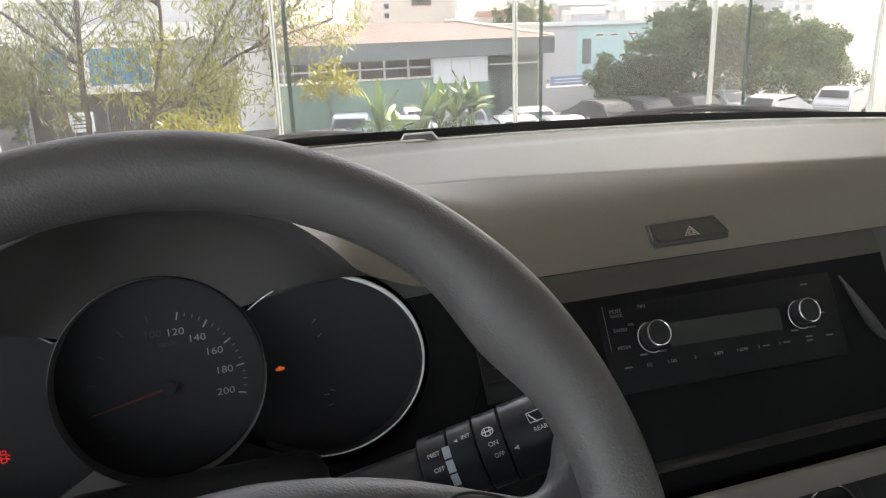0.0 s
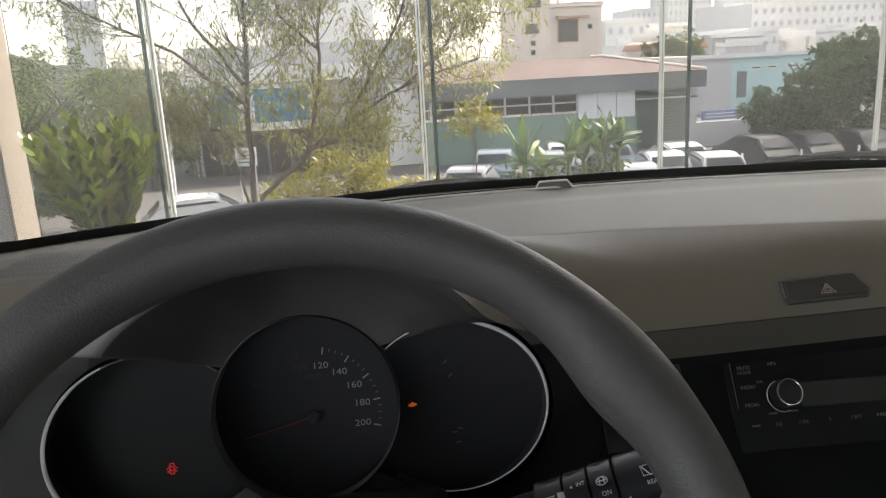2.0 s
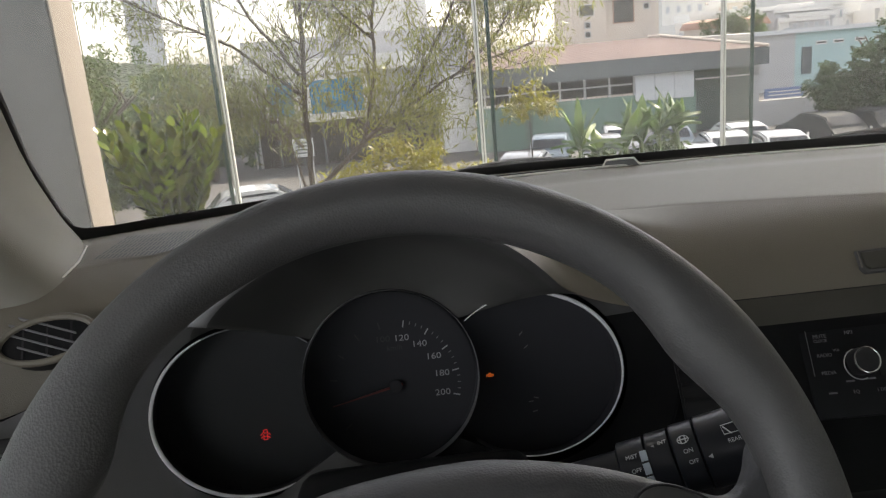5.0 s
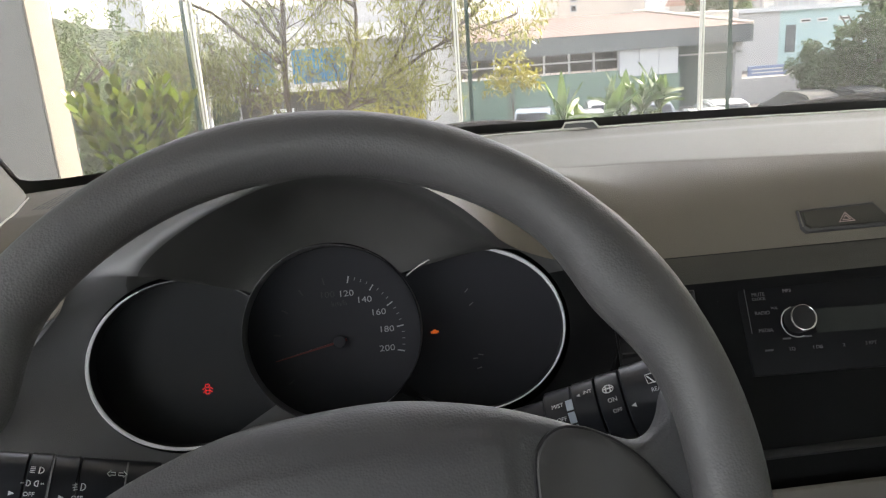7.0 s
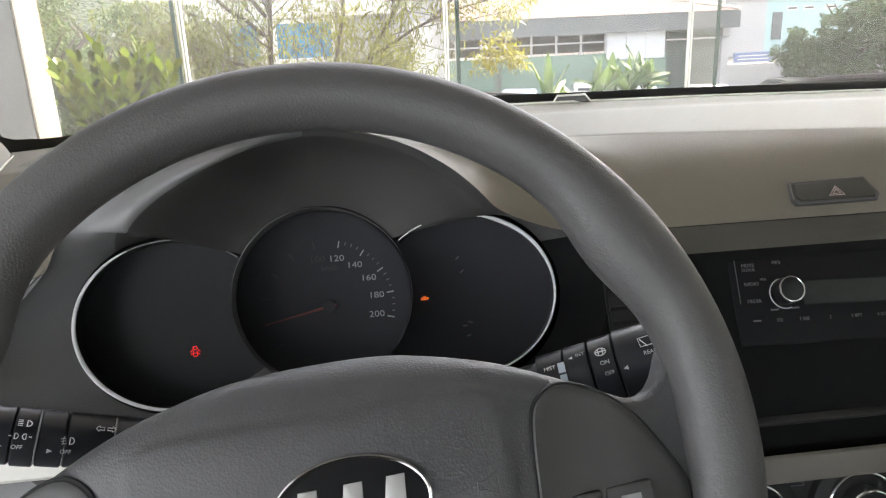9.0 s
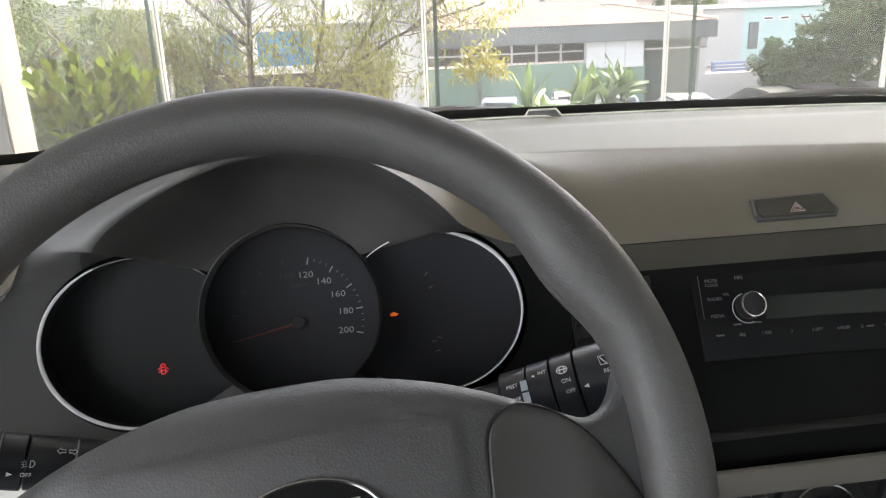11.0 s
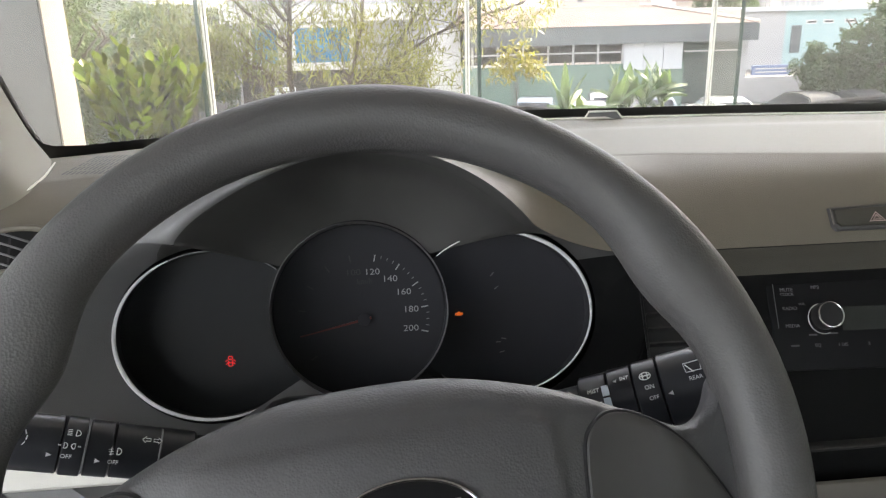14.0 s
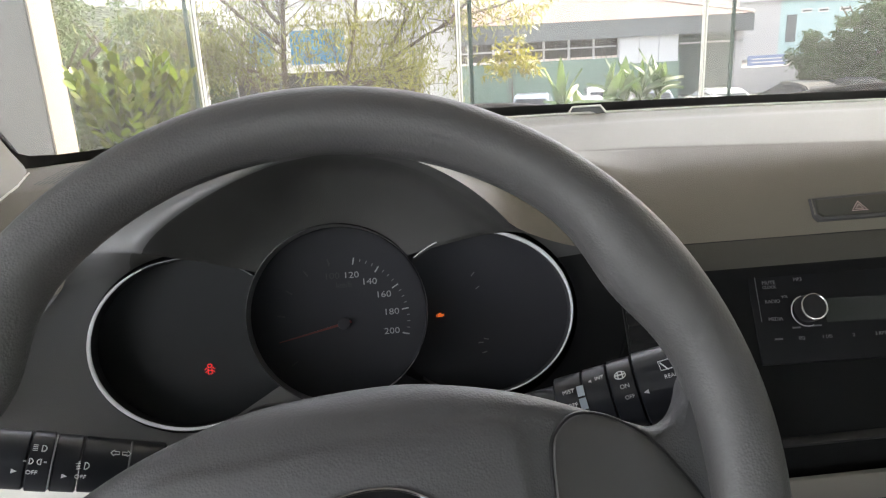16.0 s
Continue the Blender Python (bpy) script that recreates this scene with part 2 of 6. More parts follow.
def part(name, bm, material, parent=None, label="", at=None, sharp=40):
    """One bmesh as one mesh object, under a thing or a part."""
    me = bpy.data.meshes.new(name)
    bmesh.ops.recalc_face_normals(bm, faces=bm.faces[:])
    bm.to_mesh(me)
    bm.free()
    smooth(me, sharp)
    me.materials.append(material)
    ob = new(name, me)
    if at is not None:
        ob.matrix_basis = at
    if parent:
        ob.parent = parent
    if label:
        tagged(ob, label)
    return ob


def mesh_part(name, verts, faces, material, parent=None, label="", at=None, sharp=40):
    me = bpy.data.meshes.new(name)
    me.from_pydata(verts, [], faces)
    smooth(me, sharp)
    me.materials.append(material)
    ob = new(name, me)
    if at is not None:
        ob.matrix_basis = at
    if parent:
        ob.parent = parent
    if label:
        tagged(ob, label)
    return ob


def thing(name, label, category, at=None, group="", kind=""):
    ob = new(name)
    ob.empty_display_size = 0.05
    if at is not None:
        ob.matrix_basis = at
    return tagged(ob, label, category, group, kind)


def add_box(bm, x0, x1, y0, y1, z0, z1, bevel=0.0, segs=2, m=None):
    r = bmesh.ops.create_cube(bm, size=1.0)
    vs = r["verts"]
    bmesh.ops.scale(bm, vec=(abs(x1 - x0), abs(y1 - y0), abs(z1 - z0)), verts=vs)
    bmesh.ops.translate(bm, vec=((x0 + x1) / 2, (y0 + y1) / 2, (z0 + z1) / 2), verts=vs)
    if bevel:
        es = list({e for v in vs for e in v.link_edges})
        vs = list({v for f in bmesh.ops.bevel(bm, geom=es, offset=bevel, segments=segs, affect="EDGES", profile=0.5)["faces"] for v in f.verts} | {v for v in vs if v.is_valid})
    if m is not None:
        bmesh.ops.transform(bm, matrix=m, verts=vs)
    return vs


def box(x0, x1, y0, y1, z0, z1, bevel=0.0, segs=2, m=None):
    bm = bmesh.new()
    add_box(bm, x0, x1, y0, y1, z0, z1, bevel, segs, m)
    return bm


def sweep(points, radius, segs=10, closed=False, flat=1.0):
    """A tube along points; radius is a number or one a point."""
    n = len(points)
    pts = [Vector(p) for p in points]
    rad = radius if isinstance(radius, (list, tuple)) else [radius] * n
    verts, faces = [], []
    up = None
    for i, p in enumerate(pts):
        a = pts[(i - 1) % n] if closed or i > 0 else p
        b = pts[(i + 1) % n] if closed or i < n - 1 else p
        d = (b - a).normalized()
        if up is None:
            up = d.orthogonal().normalized()
        up = (up - d * up.dot(d)).normalized()
        side = d.cross(up)
        for k in range(segs):
            t = 2 * math.pi * k / segs
            verts.append(p + rad[i] * (math.cos(t) * up * flat + math.sin(t) * side))
    rings = n if closed else n - 1
    for i in range(rings):
        for k in range(segs):
            j = (i + 1) % n
            faces.append((i * segs + k, i * segs + (k + 1) % segs, j * segs + (k + 1) % segs, j * segs + k))
    if not closed:
        faces.append(tuple(range(segs))[::-1])
        faces.append(tuple((n - 1) * segs + k for k in range(segs)))
    return [tuple(v) for v in verts], faces


def grid(f, us, vs):
    """A sheet through f(u, v)."""
    verts = [tuple(f(u, v)) for u in us for v in vs]
    w = len(vs)
    faces = [(i * w + j, (i + 1) * w + j, (i + 1) * w + j + 1, i * w + j + 1) for i in range(len(us) - 1) for j in range(w - 1)]
    return verts, faces


def span(a, b, n):
    return [a + (b - a) * i / (n - 1) for i in range(n)]


def plate(outline, z0, z1, bevel=0.0, segs=2):
    """A plate of the given outline in x and y, from z0 up to z1, its upper edge rounded."""
    bm = bmesh.new()
    f = bm.faces.new([bm.verts.new((x, y, z0)) for x, y in outline])
    up = bmesh.ops.extrude_face_region(bm, geom=[f])
    top = [g for g in up["geom"] if isinstance(g, bmesh.types.BMVert)]
    bmesh.ops.translate(bm, vec=(0, 0, z1 - z0), verts=top)
    if bevel:
        es = [e for e in bm.edges if e.verts[0] in top and e.verts[1] in top]
        bmesh.ops.bevel(bm, geom=es, offset=bevel, segments=segs, affect="EDGES", profile=0.5)
    return bm


def ellipse(cx, cy, rx, ry, a0=0, a1=360, n=48):
    full = abs(a1 - a0) >= 360
    return [(cx + rx * math.cos(radians(a)), cy + ry * math.sin(radians(a))) for a in span(a0, a1, n + (1 if full else 0))][: n]


def text_part(words, size, material, parent, at, name="lettering", lift=0.0002, label=""):
    cu = bpy.data.curves.new(name, "FONT")
    cu.body, cu.size, cu.extrude = words, size, lift
    cu.align_x, cu.align_y = "CENTER", "CENTER"
    cu.resolution_u = 3
    tmp = bpy.data.objects.new(name, cu)
    me = bpy.data.meshes.new_from_object(tmp)
    bpy.data.objects.remove(tmp)
    me.materials.append(material)
    ob = new(name, me)
    ob.matrix_basis = at
    ob.parent = parent
    if label:
        tagged(ob, label)
    return ob


def interp(x, xs, ys):
    return float(np.interp(x, xs, ys))


def ease(x):
    x = min(1.0, max(0.0, x))
    return x * x * (3 - 2 * x)


# ================================================================ showroom (upper floor, behind glass)
FACADE = 3.3
PITCH = 1.07
floor = part("floor", box(-7.2, 9.2, -9.2, 3.42, -0.25, 0.0), M_FLOOR)
tagged(floor, "pale polished tile showroom floor", "floor", kind="structure")
ceiling = part("ceiling", box(-7.2, 9.2, -9.2, 3.42, 4.2, 4.4), M_CEIL)
tagged(ceiling, "plain white showroom ceiling", "ceiling", kind="structure")
col = part("column", box(-3.2, -1.183, 3.06, 3.305, 0.0, 4.2, bevel=0.012), M_WALL_SHADE)
jamb = part("trim", box(-1.183, -1.175, 3.064, 3.29, 0.0, 4.2, bevel=0.002), M_JAMB)
tagged(jamb, "reveal beside the glass front, cream for its sunlit face", "trim", kind="structure")
tagged(col, "wall end beside the glass front, cool grey for its shaded face", "wall", kind="structure")
w = part("wall_north", box(-7.0, -3.2, 3.2, 3.4, 0.0, 4.2), M_WALL)
tagged(w, "plain white painted showroom wall", "wall", kind="structure")

# glass front: panes, upright glass fins behind the joints, white joints
JOINTS = [-0.195 * FACADE + PITCH * i for i in range(0, 9)]
facade = thing("window_1", "tall frameless glass front with glass fins", "window", kind="structure")
edges = [-1.18] + JOINTS + [9.0]
for a, b in zip(edges[:-1], edges[1:]):
    p = part("pane", box(a + 0.006, b - 0.006, FACADE - 0.006, FACADE + 0.006, 0.02, 4.2), M_PANE, facade)
    p.visible_shadow = False
LEAN = Matrix(((1, -0.084, 0, 0.084 * FACADE), (0, 1, 0, 0), (0, 0, 1, 0), (0, 0, 0, 1)))     # the fins stand a little out of square
for j in JOINTS:
    fin = part("glass_fin", box(j - 0.0075, j + 0.0075, FACADE - 0.221, FACADE - 0.012, 0.0, 4.2, m=LEAN), M_FIN, facade, "upright green-tinted glass fin")
    fin.visible_shadow = False
    part("fin_edge", box(j - 0.0075, j + 0.0075, FACADE - 0.226, FACADE - 0.222, 0.0, 4.2, m=LEAN), M_GREENEDGE, fin, "dark green polished glass edge")
    for dx in (-0.0052, 0.0052):
        part("joint", box(j + dx - 0.0034, j + dx + 0.0034, FACADE - 0.011, FACADE + 0.009, 0.0, 4.2, bevel=0.001), M_SILICONE, facade, "white silicone bead")
    part("joint_gap", box(j - 0.0017, j + 0.0017, FACADE - 0.006, FACADE + 0.006, 0.0, 4.2), M_FIN_GAP, facade)
part("sill", box(-1.18, 9.0, FACADE - 0.05, FACADE + 0.1, 0.0, 0.02), M_SILICONE, facade)
# left side is out of view; glass added so that sky light enters
side_glass = thing("window_2", "unseen glass side added to let light in", "window", kind="structure")
for i in range(6):
    p = part("pane", box(-7.0, -6.99, -9.0 + 2.05 * i + 0.02, -9.0 + 2.05 * (i + 1) - 0.02, 0.02, 4.2), M_PANE, side_glass)
    p.visible_shadow = False

# unseen right side, made solid to keep sky light out there
w = part("wall_east", box(9.0, 9.2, -9.2, 3.2, 0.0, 4.2), M_WALL)
tagged(w, "plain white painted showroom wall", "wall", kind="structure")
# rear is out of view too, glazed to give the cabin some ambient light
rear_glass = thing("window_3", "unseen glass rear added to let light in", "window", kind="structure")
for i in range(8):
    p = part("pane", box(-7.0 + 2.0 * i + 0.02, -7.0 + 2.0 * (i + 1) - 0.02, -9.01, -9.0, 0.02, 4.2), M_PANE, rear_glass)
    p.visible_shadow = False

# ================================================================ the car's shell
CX = 0.33                                  # the car's middle


def base_y(x):
    return 0.955 - 0.36 * (x - 0.45) ** 2 - 1.1 * max(0.0, x - 0.60) ** 2


RAKE = 0.107 / 0.12                        # rise of the windscreen per metre rearwards


def glass_foot(x):
    """Height of the black border's upper edge."""
    return interp(x, [-0.30, 0.10, 0.20, 0.317, 0.446, 0.574, 0.70, 0.96], [1.033, 1.032, 1.029, 1.025, 1.0225, 1.020, 1.020, 1.022])


def side_edge(z):
    """Where the glass ends at the front pillar."""
    return interp(z, [1.00, 1.057, 1.109, 1.171, 1.48], [-0.299, -0.299, -0.292, -0.276, -0.20])


def screen(x, z):
    """A point of the windscreen over the dashboard's edge."""
    return (x, base_y(x) - (z - 1.02) / RAKE, z)


shell = thing("hatchback", "small hatchback with its driver's door open and beige linings", "car")
v, f = grid(lambda x, z: screen(x, z), span(-0.305, 0.96, 29), span(1.016, 1.48, 12))
ws = mesh_part("windscreen", v, f, M_CARGLASS, shell, "windscreen glass with dust that carries the veiling glare")
ws.visible_shadow = False
# black border along the foot of the glass
v, f = grid(lambda x, s: (x, screen(x, 1.005 + (glass_foot(x) - 1.005) * s)[1] - 0.004, 1.005 + (glass_foot(x) - 1.005) * s), span(-0.305, 0.96, 60), span(0, 1, 3))
mesh_part("screen_border", v, f, M_BORDER, shell, "black ceramic border of the windscreen")
# wipers resting on the foot of the glass
for x0, x1, z0 in ((0.03, 0.30, 1.017), (0.56, 0.90, 1.013)):
    wiper_blade = thing("wiper", "black windscreen wiper at rest", "wiper")
    pts = [(x, base_y(x) - (z0 + 0.012 * math.sin(math.pi * q) - 1.02) / RAKE + 0.016, z0 + 0.012 * math.sin(math.pi * min(1, q * 1.15))) for q, x in ((k / 14, x0 + (x1 - x0) * k / 14) for k in range(15))]
    v, f = sweep(pts, [0.002 + 0.0032 * math.sin(math.pi * k / 14) for k in range(15)], 8)
    mesh_part("blade", v, f, M_RUBBER, wiper_blade)
    v, f = sweep([(x + 0.06, y + 0.02, z - 0.006) for x, y, z in pts], 0.0025, 8)
    mesh_part("arm", v, f, M_BLACK, wiper_blade)
# bonnet, sloping away below the glass
v, f = grid(lambda x, s: (x, base_y(x) + 0.02 + 0.75 * s, 0.985 - 0.20 * s * s - 0.10 * s - 0.12 * ((x - CX) / 0.75) ** 2), span(-0.42, 1.08, 13), span(0, 1, 8))
mesh_part("bonnet", v, f, mat("bonnet_paint", (0.03, 0.03, 0.032), 0.3, coat=0.6, vary=0.03), shell)
# roof lining, floor, doors, tail
v, f = grid(lambda x, y: (x, y, 1.50 - 0.03 * ((x - CX) / 0.7) ** 2), span(-0.305, 0.96, 9), span(0.42, -1.9, 9))
mesh_part("roof_lining", v, f, M_CLOTH, shell)
v, f = grid(lambda x, y: (x, y, 1.53 - 0.03 * ((x - CX) / 0.7) ** 2), span(-0.34, 1.0, 9), span(0.44, -1.95, 9))
mesh_part("roof_skin", v, f, M_GLOSSBLACK, shell)
part("car_floor", box(-0.33, 0.99, -1.9, 0.9, 0.26, 0.30), M_SEAT, shell)
part("bulkhead", box(-0.33, 0.99, 0.84, 0.88, 0.30, 0.985), M_BLACK, shell)
DOOR_OPEN = pose(-0.365, 0.62, 0, 0, 0, -64) @ pose(0.365, -0.62, 0)      # the driver's door stands open on its hinges
for sx, x in ((-1, -0.365), (1, 1.02)):
    swing = DOOR_OPEN if sx < 0 else pose(0, 0, 0)
    part("door_panel", box(min(x, x - sx * 0.05), max(x, x - sx * 0.05), -1.0, 0.62, 0.30, 0.955, bevel=0.015), M_DASH_LOW, shell, at=swing)
    part("door_ledge", box(min(x, x - sx * 0.055), max(x, x - sx * 0.055), -1.0, 0.60, 0.957, 0.985, bevel=0.008), M_TRIM, shell, at=swing)
    g = part("side_window", box(x - 0.003, x + 0.003, -1.0, 0.42, 0.985, 1.44), M_SIDEGLASS, shell, at=swing)
    g.visible_shadow = False
    part("rear_panel", box(min(x, x - sx * 0.05), max(x, x - sx * 0.05), -1.9, -1.0, 0.30, 1.0), M_DASH_LOW, shell)
    v, f = sweep([(x - sx * 0.02, -1.02, 0.98), (x - sx * 0.05, -1.04, 1.48)], 0.045, 8)
    mesh_part("middle_pillar", v, f, M_PILLAR, shell)
part("hinge_post", box(-0.375, -0.349, 0.40, 0.86, 0.30, 1.010, bevel=0.006), M_DASH_LOW, shell)
part("tailgate", box(-0.33, 0.99, -1.95, -1.9, 0.30, 1.0), M_DASH_LOW, shell)
g = part("rear_window", box(-0.30, 0.96, -1.93, -1.92, 1.0, 1.48), M_SIDEGLASS, shell)
g.visible_shadow = False


def front_seat(x):
    """A front seat: cushion, backrest, bolsters, headrest."""
    ob = part("seat", box(-0.25, 0.25, -0.25, 0.28, 0.0, 0.20, bevel=0.06, segs=4), M_SEAT, shell, "unseen dark grey cloth front seat", at=pose(x, -0.42, 0.30))
    part("backrest", box(-0.235, 0.235, -0.07, 0.07, 0.0, 0.62, bevel=0.055, segs=4, m=pose(0, -0.24, 0.16, 14)), M_SEAT, ob)
    for sx in (-1, 1):
        part("bolster", box(sx * 0.215 - 0.035, sx * 0.215 + 0.035, 0.0, 0.11, 0.06, 0.46, bevel=0.03, segs=3, m=pose(0, -0.24, 0.16, 14)), M_SEAT, ob)
        v, f = sweep([(sx * 0.06, -0.39, 0.75), (sx * 0.06, -0.41, 0.86)], 0.006, 8)
        mesh_part("headrest_post", v, f, M_SILVER, ob)
    part("headrest", box(-0.13, 0.13, -0.045, 0.045, 0.0, 0.17, bevel=0.04, segs=4, m=pose(0, -0.41, 0.82, 10)), M_SEAT, ob)


# both seats stay out of view, added to hold rear light off the hood
front_seat(0.0)
front_seat(0.66)
M_CARPAINT = mat("dark_car_paint", (0.03, 0.03, 0.032), 0.3, coat=0.6, vary=0.03)
for sx, x in ((-1, -0.405), (1, 1.06)):
    part("front_wing", box(min(x, x - sx * 0.05), max(x, x - sx * 0.05), 0.63, 1.62, 0.30, 0.80, bevel=0.02), M_CARPAINT, shell)
    part("door_skin", box(min(x, x - sx * 0.03), max(x, x - sx * 0.03), -1.0, 0.62, 0.24, 0.95, bevel=0.012), M_CARPAINT, shell, at=DOOR_OPEN if sx < 0 else None)
    part("rear_wing", box(min(x, x - sx * 0.03), max(x, x - sx * 0.03), -1.9, -1.01, 0.24, 0.98, bevel=0.012), M_CARPAINT, shell)
    for y in (1.10, -1.45):
        xa = x - sx * 0.03
        v, f = sweep([(xa - sx * 0.10, y, 0.29), (xa + sx * 0.045, y, 0.29)], 0.29, 32)
        wheel_ = mesh_part("road_wheel", v, f, M_RUBBER, shell)
        v, f = sweep([(xa + sx * 0.03, y, 0.29), (xa + sx * 0.052, y, 0.29)], 0.19, 24)
        mesh_part("wheel_rim", v, f, M_SILVER, wheel_)
part("front_bumper", box(-0.39, 1.045, 1.60, 1.72, 0.24, 0.72, bevel=0.04, segs=3), M_CARPAINT, shell)


def pillar(sx):
    """The trim of a front pillar: a rounded section along the side edge of the windscreen."""
    rows = []
    for s in span(0.40, 1, 8):
        z = 1.03 + 0.47 * s
        x_in = side_edge(z) - 0.005 if sx < 0 else 0.66 - side_edge(z) + 0.005
        y = base_y(x_in) - (z - 1.02) / RAKE
        row = []
        # from the glass edge, round the room side, to the side window
        for dx, dy in ((0.0, 0.012), (0.004, -0.002), (0.0, -0.02), (-0.016, -0.055), (-0.036, -0.085), (-0.062, -0.10), (-0.085, -0.10)):
            row.append((x_in + (dx if sx < 0 else -dx), y + dy, z))
        rows.append(row)
    verts = [p for r in rows for p in r]
    n = len(rows[0])
    faces = [(i * n + j, i * n + j + 1, (i + 1) * n + j + 1, (i + 1) * n + j) for i in range(len(rows) - 1) for j in range(n - 1)]
    return mesh_part("front_pillar", verts, faces, M_PILLAR, shell, "beige-grey grained plastic pillar trim", sharp=60)


pillar(-1)
pillar(1)
for sx in (-1, 1):                        # rubber seal along the side of the glass
    side = [(side_edge(z) - 0.0035 if sx < 0 else 0.66 - side_edge(z) + 0.0035, z) for z in span(1.01, 1.48, 20)]
    v, f = sweep([(x, base_y(x) - (z - 1.02) / RAKE + 0.004, z) for x, z in side], 0.0042, 8)
    mesh_part("screen_seal", v, f, M_RUBBER, shell)

fill = [(-0.305, 1.012), (-0.305, 1.062), (-0.2995, 1.060), (-0.2985, 1.047), (-0.2955, 1.0395), (-0.289, 1.0355), (-0.267, 1.033), (-0.24, 1.032), (-0.24, 1.012)]
for flip in (False, True):
    pts_ = [(0.655 - x if flip else x, z) for x, z in fill]
    mesh_part("corner_seal", [(x, screen(x, z)[1] - 0.005, z) for x, z in pts_], [tuple(range(len(pts_)))], M_BORDER, shell, "rounded black corner of the windscreen border")

# ================================================================ dashboard
HX, HW, HWR = -0.012, 0.190, 0.212                     # the hood over the instruments


def arch(x):
    """Height of the hood's edge; on the passenger's side it runs out in a long foot."""
    if x > HX:
        return interp(x, ARCH_X, ARCH_Z)
    return 0.93 + 0.140 * math.sqrt(max(1 - ((x - HX) / HW) ** 2, 0.0))


_t = np.linspace(0, 1, 60)
ARCH_X = HX + 0.212 * _t
ARCH_Z = np.where(_t < 0.58, 0.93 + 0.140 * np.sqrt(np.maximum(1 - (_t * 0.212 / 0.148) ** 2, 0)), 0.979 + (0.93 + 0.140 * math.sqrt(1 - (0.58 * 0.212 / 0.148) ** 2) - 0.979) * np.maximum(0, (1 - _t) / 0.42) ** 2.2)


def hood(x):
    """How far the hood's edge stands over the seam."""
    return max(0.0, arch(x) - 0.979)


def crease_y(x):
    return interp(x, [-0.30, -0.2, 0.24, 0.57, 1.1], [0.56, 0.60, 0.60, 0.53, 0.51])


SEAM_Y, SEAM_Z = 0.505, 0.979


def seam_z(x):
    """Height of the seam; it drops towards the door."""
    return SEAM_Z - interp(x, [-0.345, -0.28, -0.215, -0.19], [0.032, 0.030, 0.007, 0.0])


def dash_top(x, s):
    """The padded top, from the windscreen (s = 0) over the crease (3) down the rolled face to the seam or the hood's edge (8)."""
    h = hood(x)
    yb, yc = base_y(x) + 0.004, crease_y(x)
    front = SEAM_Y - 0.027 * ease(h / 0.05)
    skirt = 0.055 * ease((0.25 - x) / 0.13) if x > 0.06 else 0.0
    g = glass_foot(x)
    k = list(range(9))
    up = interp(s, k, [0, 0, 0, 0.10, 0.12, 0.12, 0.12, 0.12, 0.12]) * h
    if s <= 4:
        y = interp(s, k, [yb, yb - 0.05, (yb + yc) / 2, yc + 0.0025, yc - 0.0025, 0, 0, 0, 0])
        z = interp(s, k, [g - 0.012, g - 0.006, 1.031, 1.0325, 1.0313, 0, 0, 0, 0])
        d = yb - y                        # a shallow hollow behind the bead by the glass
        dip = 0.0065 * ease((x + 0.02) / 0.1) * ease((d - 0.080) / 0.06) * max(0.0, 1 - max(0.0, d - 0.14) / (yb - yc - 0.14)) if x > -0.02 else 0.0
        return (x, y, z + up - dip)
    q = (s - 4) / 4
    y = yc - 0.0025 + (front - yc + 0.0025) * q
    roll = 0.27 * q + 0.73 * q ** 3.2
    plain = 1.0313 - (1.0313 - seam_z(x)) * roll
    # under the hood the top goes on almost level to the edge
    level = 0.7 * q + 0.3 * q ** 3 if seam_z(x) + h > 1.0313 else 0.40 * q + 0.60 * q ** 7
    roll += (level - roll) * ease(h / 0.012)
    hooded = 1.0313 + up + (seam_z(x) + h - 1.0313 - up) * roll
    z = max(hooded, plain + interp(s, k, [0, 0, 0, 0.05, 0.08, 0.25, 0.45, 0.45, 0.0]) * skirt)
    return (x, y, z)


xs = sorted(set(span(-0.345, 1.0, 90) + span(-0.21, 0.19, 60)))
ss = sorted(set(span(0, 2, 25) + span(2, 3, 5) + [2.88, 3, 3.5, 4, 4.08] + span(4, 8, 17)))
dash = thing("dashboard", "grey-brown grained plastic dashboard with a hooded cluster", "dashboard")
v, f = grid(dash_top, xs, ss)
top = mesh_part("top_pad", v, f, M_DASH, dash, "grained dash pad lit by the windscreen", sharp=50)
mod = top.modifiers.new("soft", "SUBSURF")
mod.levels = mod.render_levels = 1

def on_top(x, y):
    """Height of the pad at a place."""
    ss_ = span(0.0, 3.0, 61)
    pts = [dash_top(x, s) for s in ss_]
    return interp(-y, [-p[1] for p in pts], [p[2] for p in pts])


# beads in pale beige so the dash edge shows a lit line
for dy, rad, m_ in ((0.078, 0.0018, M_BEIGE), (0.071, 0.0024, M_BLACK), (0.063, 0.0014, M_BEIGE_DIM)):
    v, f = sweep([(x, base_y(x) - dy, on_top(x, base_y(x) - dy) + 0.0006) for x in span(0.02, 0.665 if m_ is M_BLACK else 0.94, 50)], rad, 6)
    mesh_part("edge_groove" if m_ is M_BLACK else "glass_edge_bead", v, f, m_, dash)

v, f = sweep([(-0.2643, 0.669, 1.0318), (-0.2555, 0.637, 1.0330), (-0.2475, 0.605, 1.0333), (-0.2457, 0.590, 1.0328), (-0.2457, 0.576, 1.0316), (-0.2492, 0.560, 1.0274)], [0.0007, 0.0009, 0.0010, 0.0010, 0.0009, 0.0005], 6)
mesh_part("pillar_gap", v, f, M_BEIGE, dash, "pale edge where the pillar trim meets the dash")


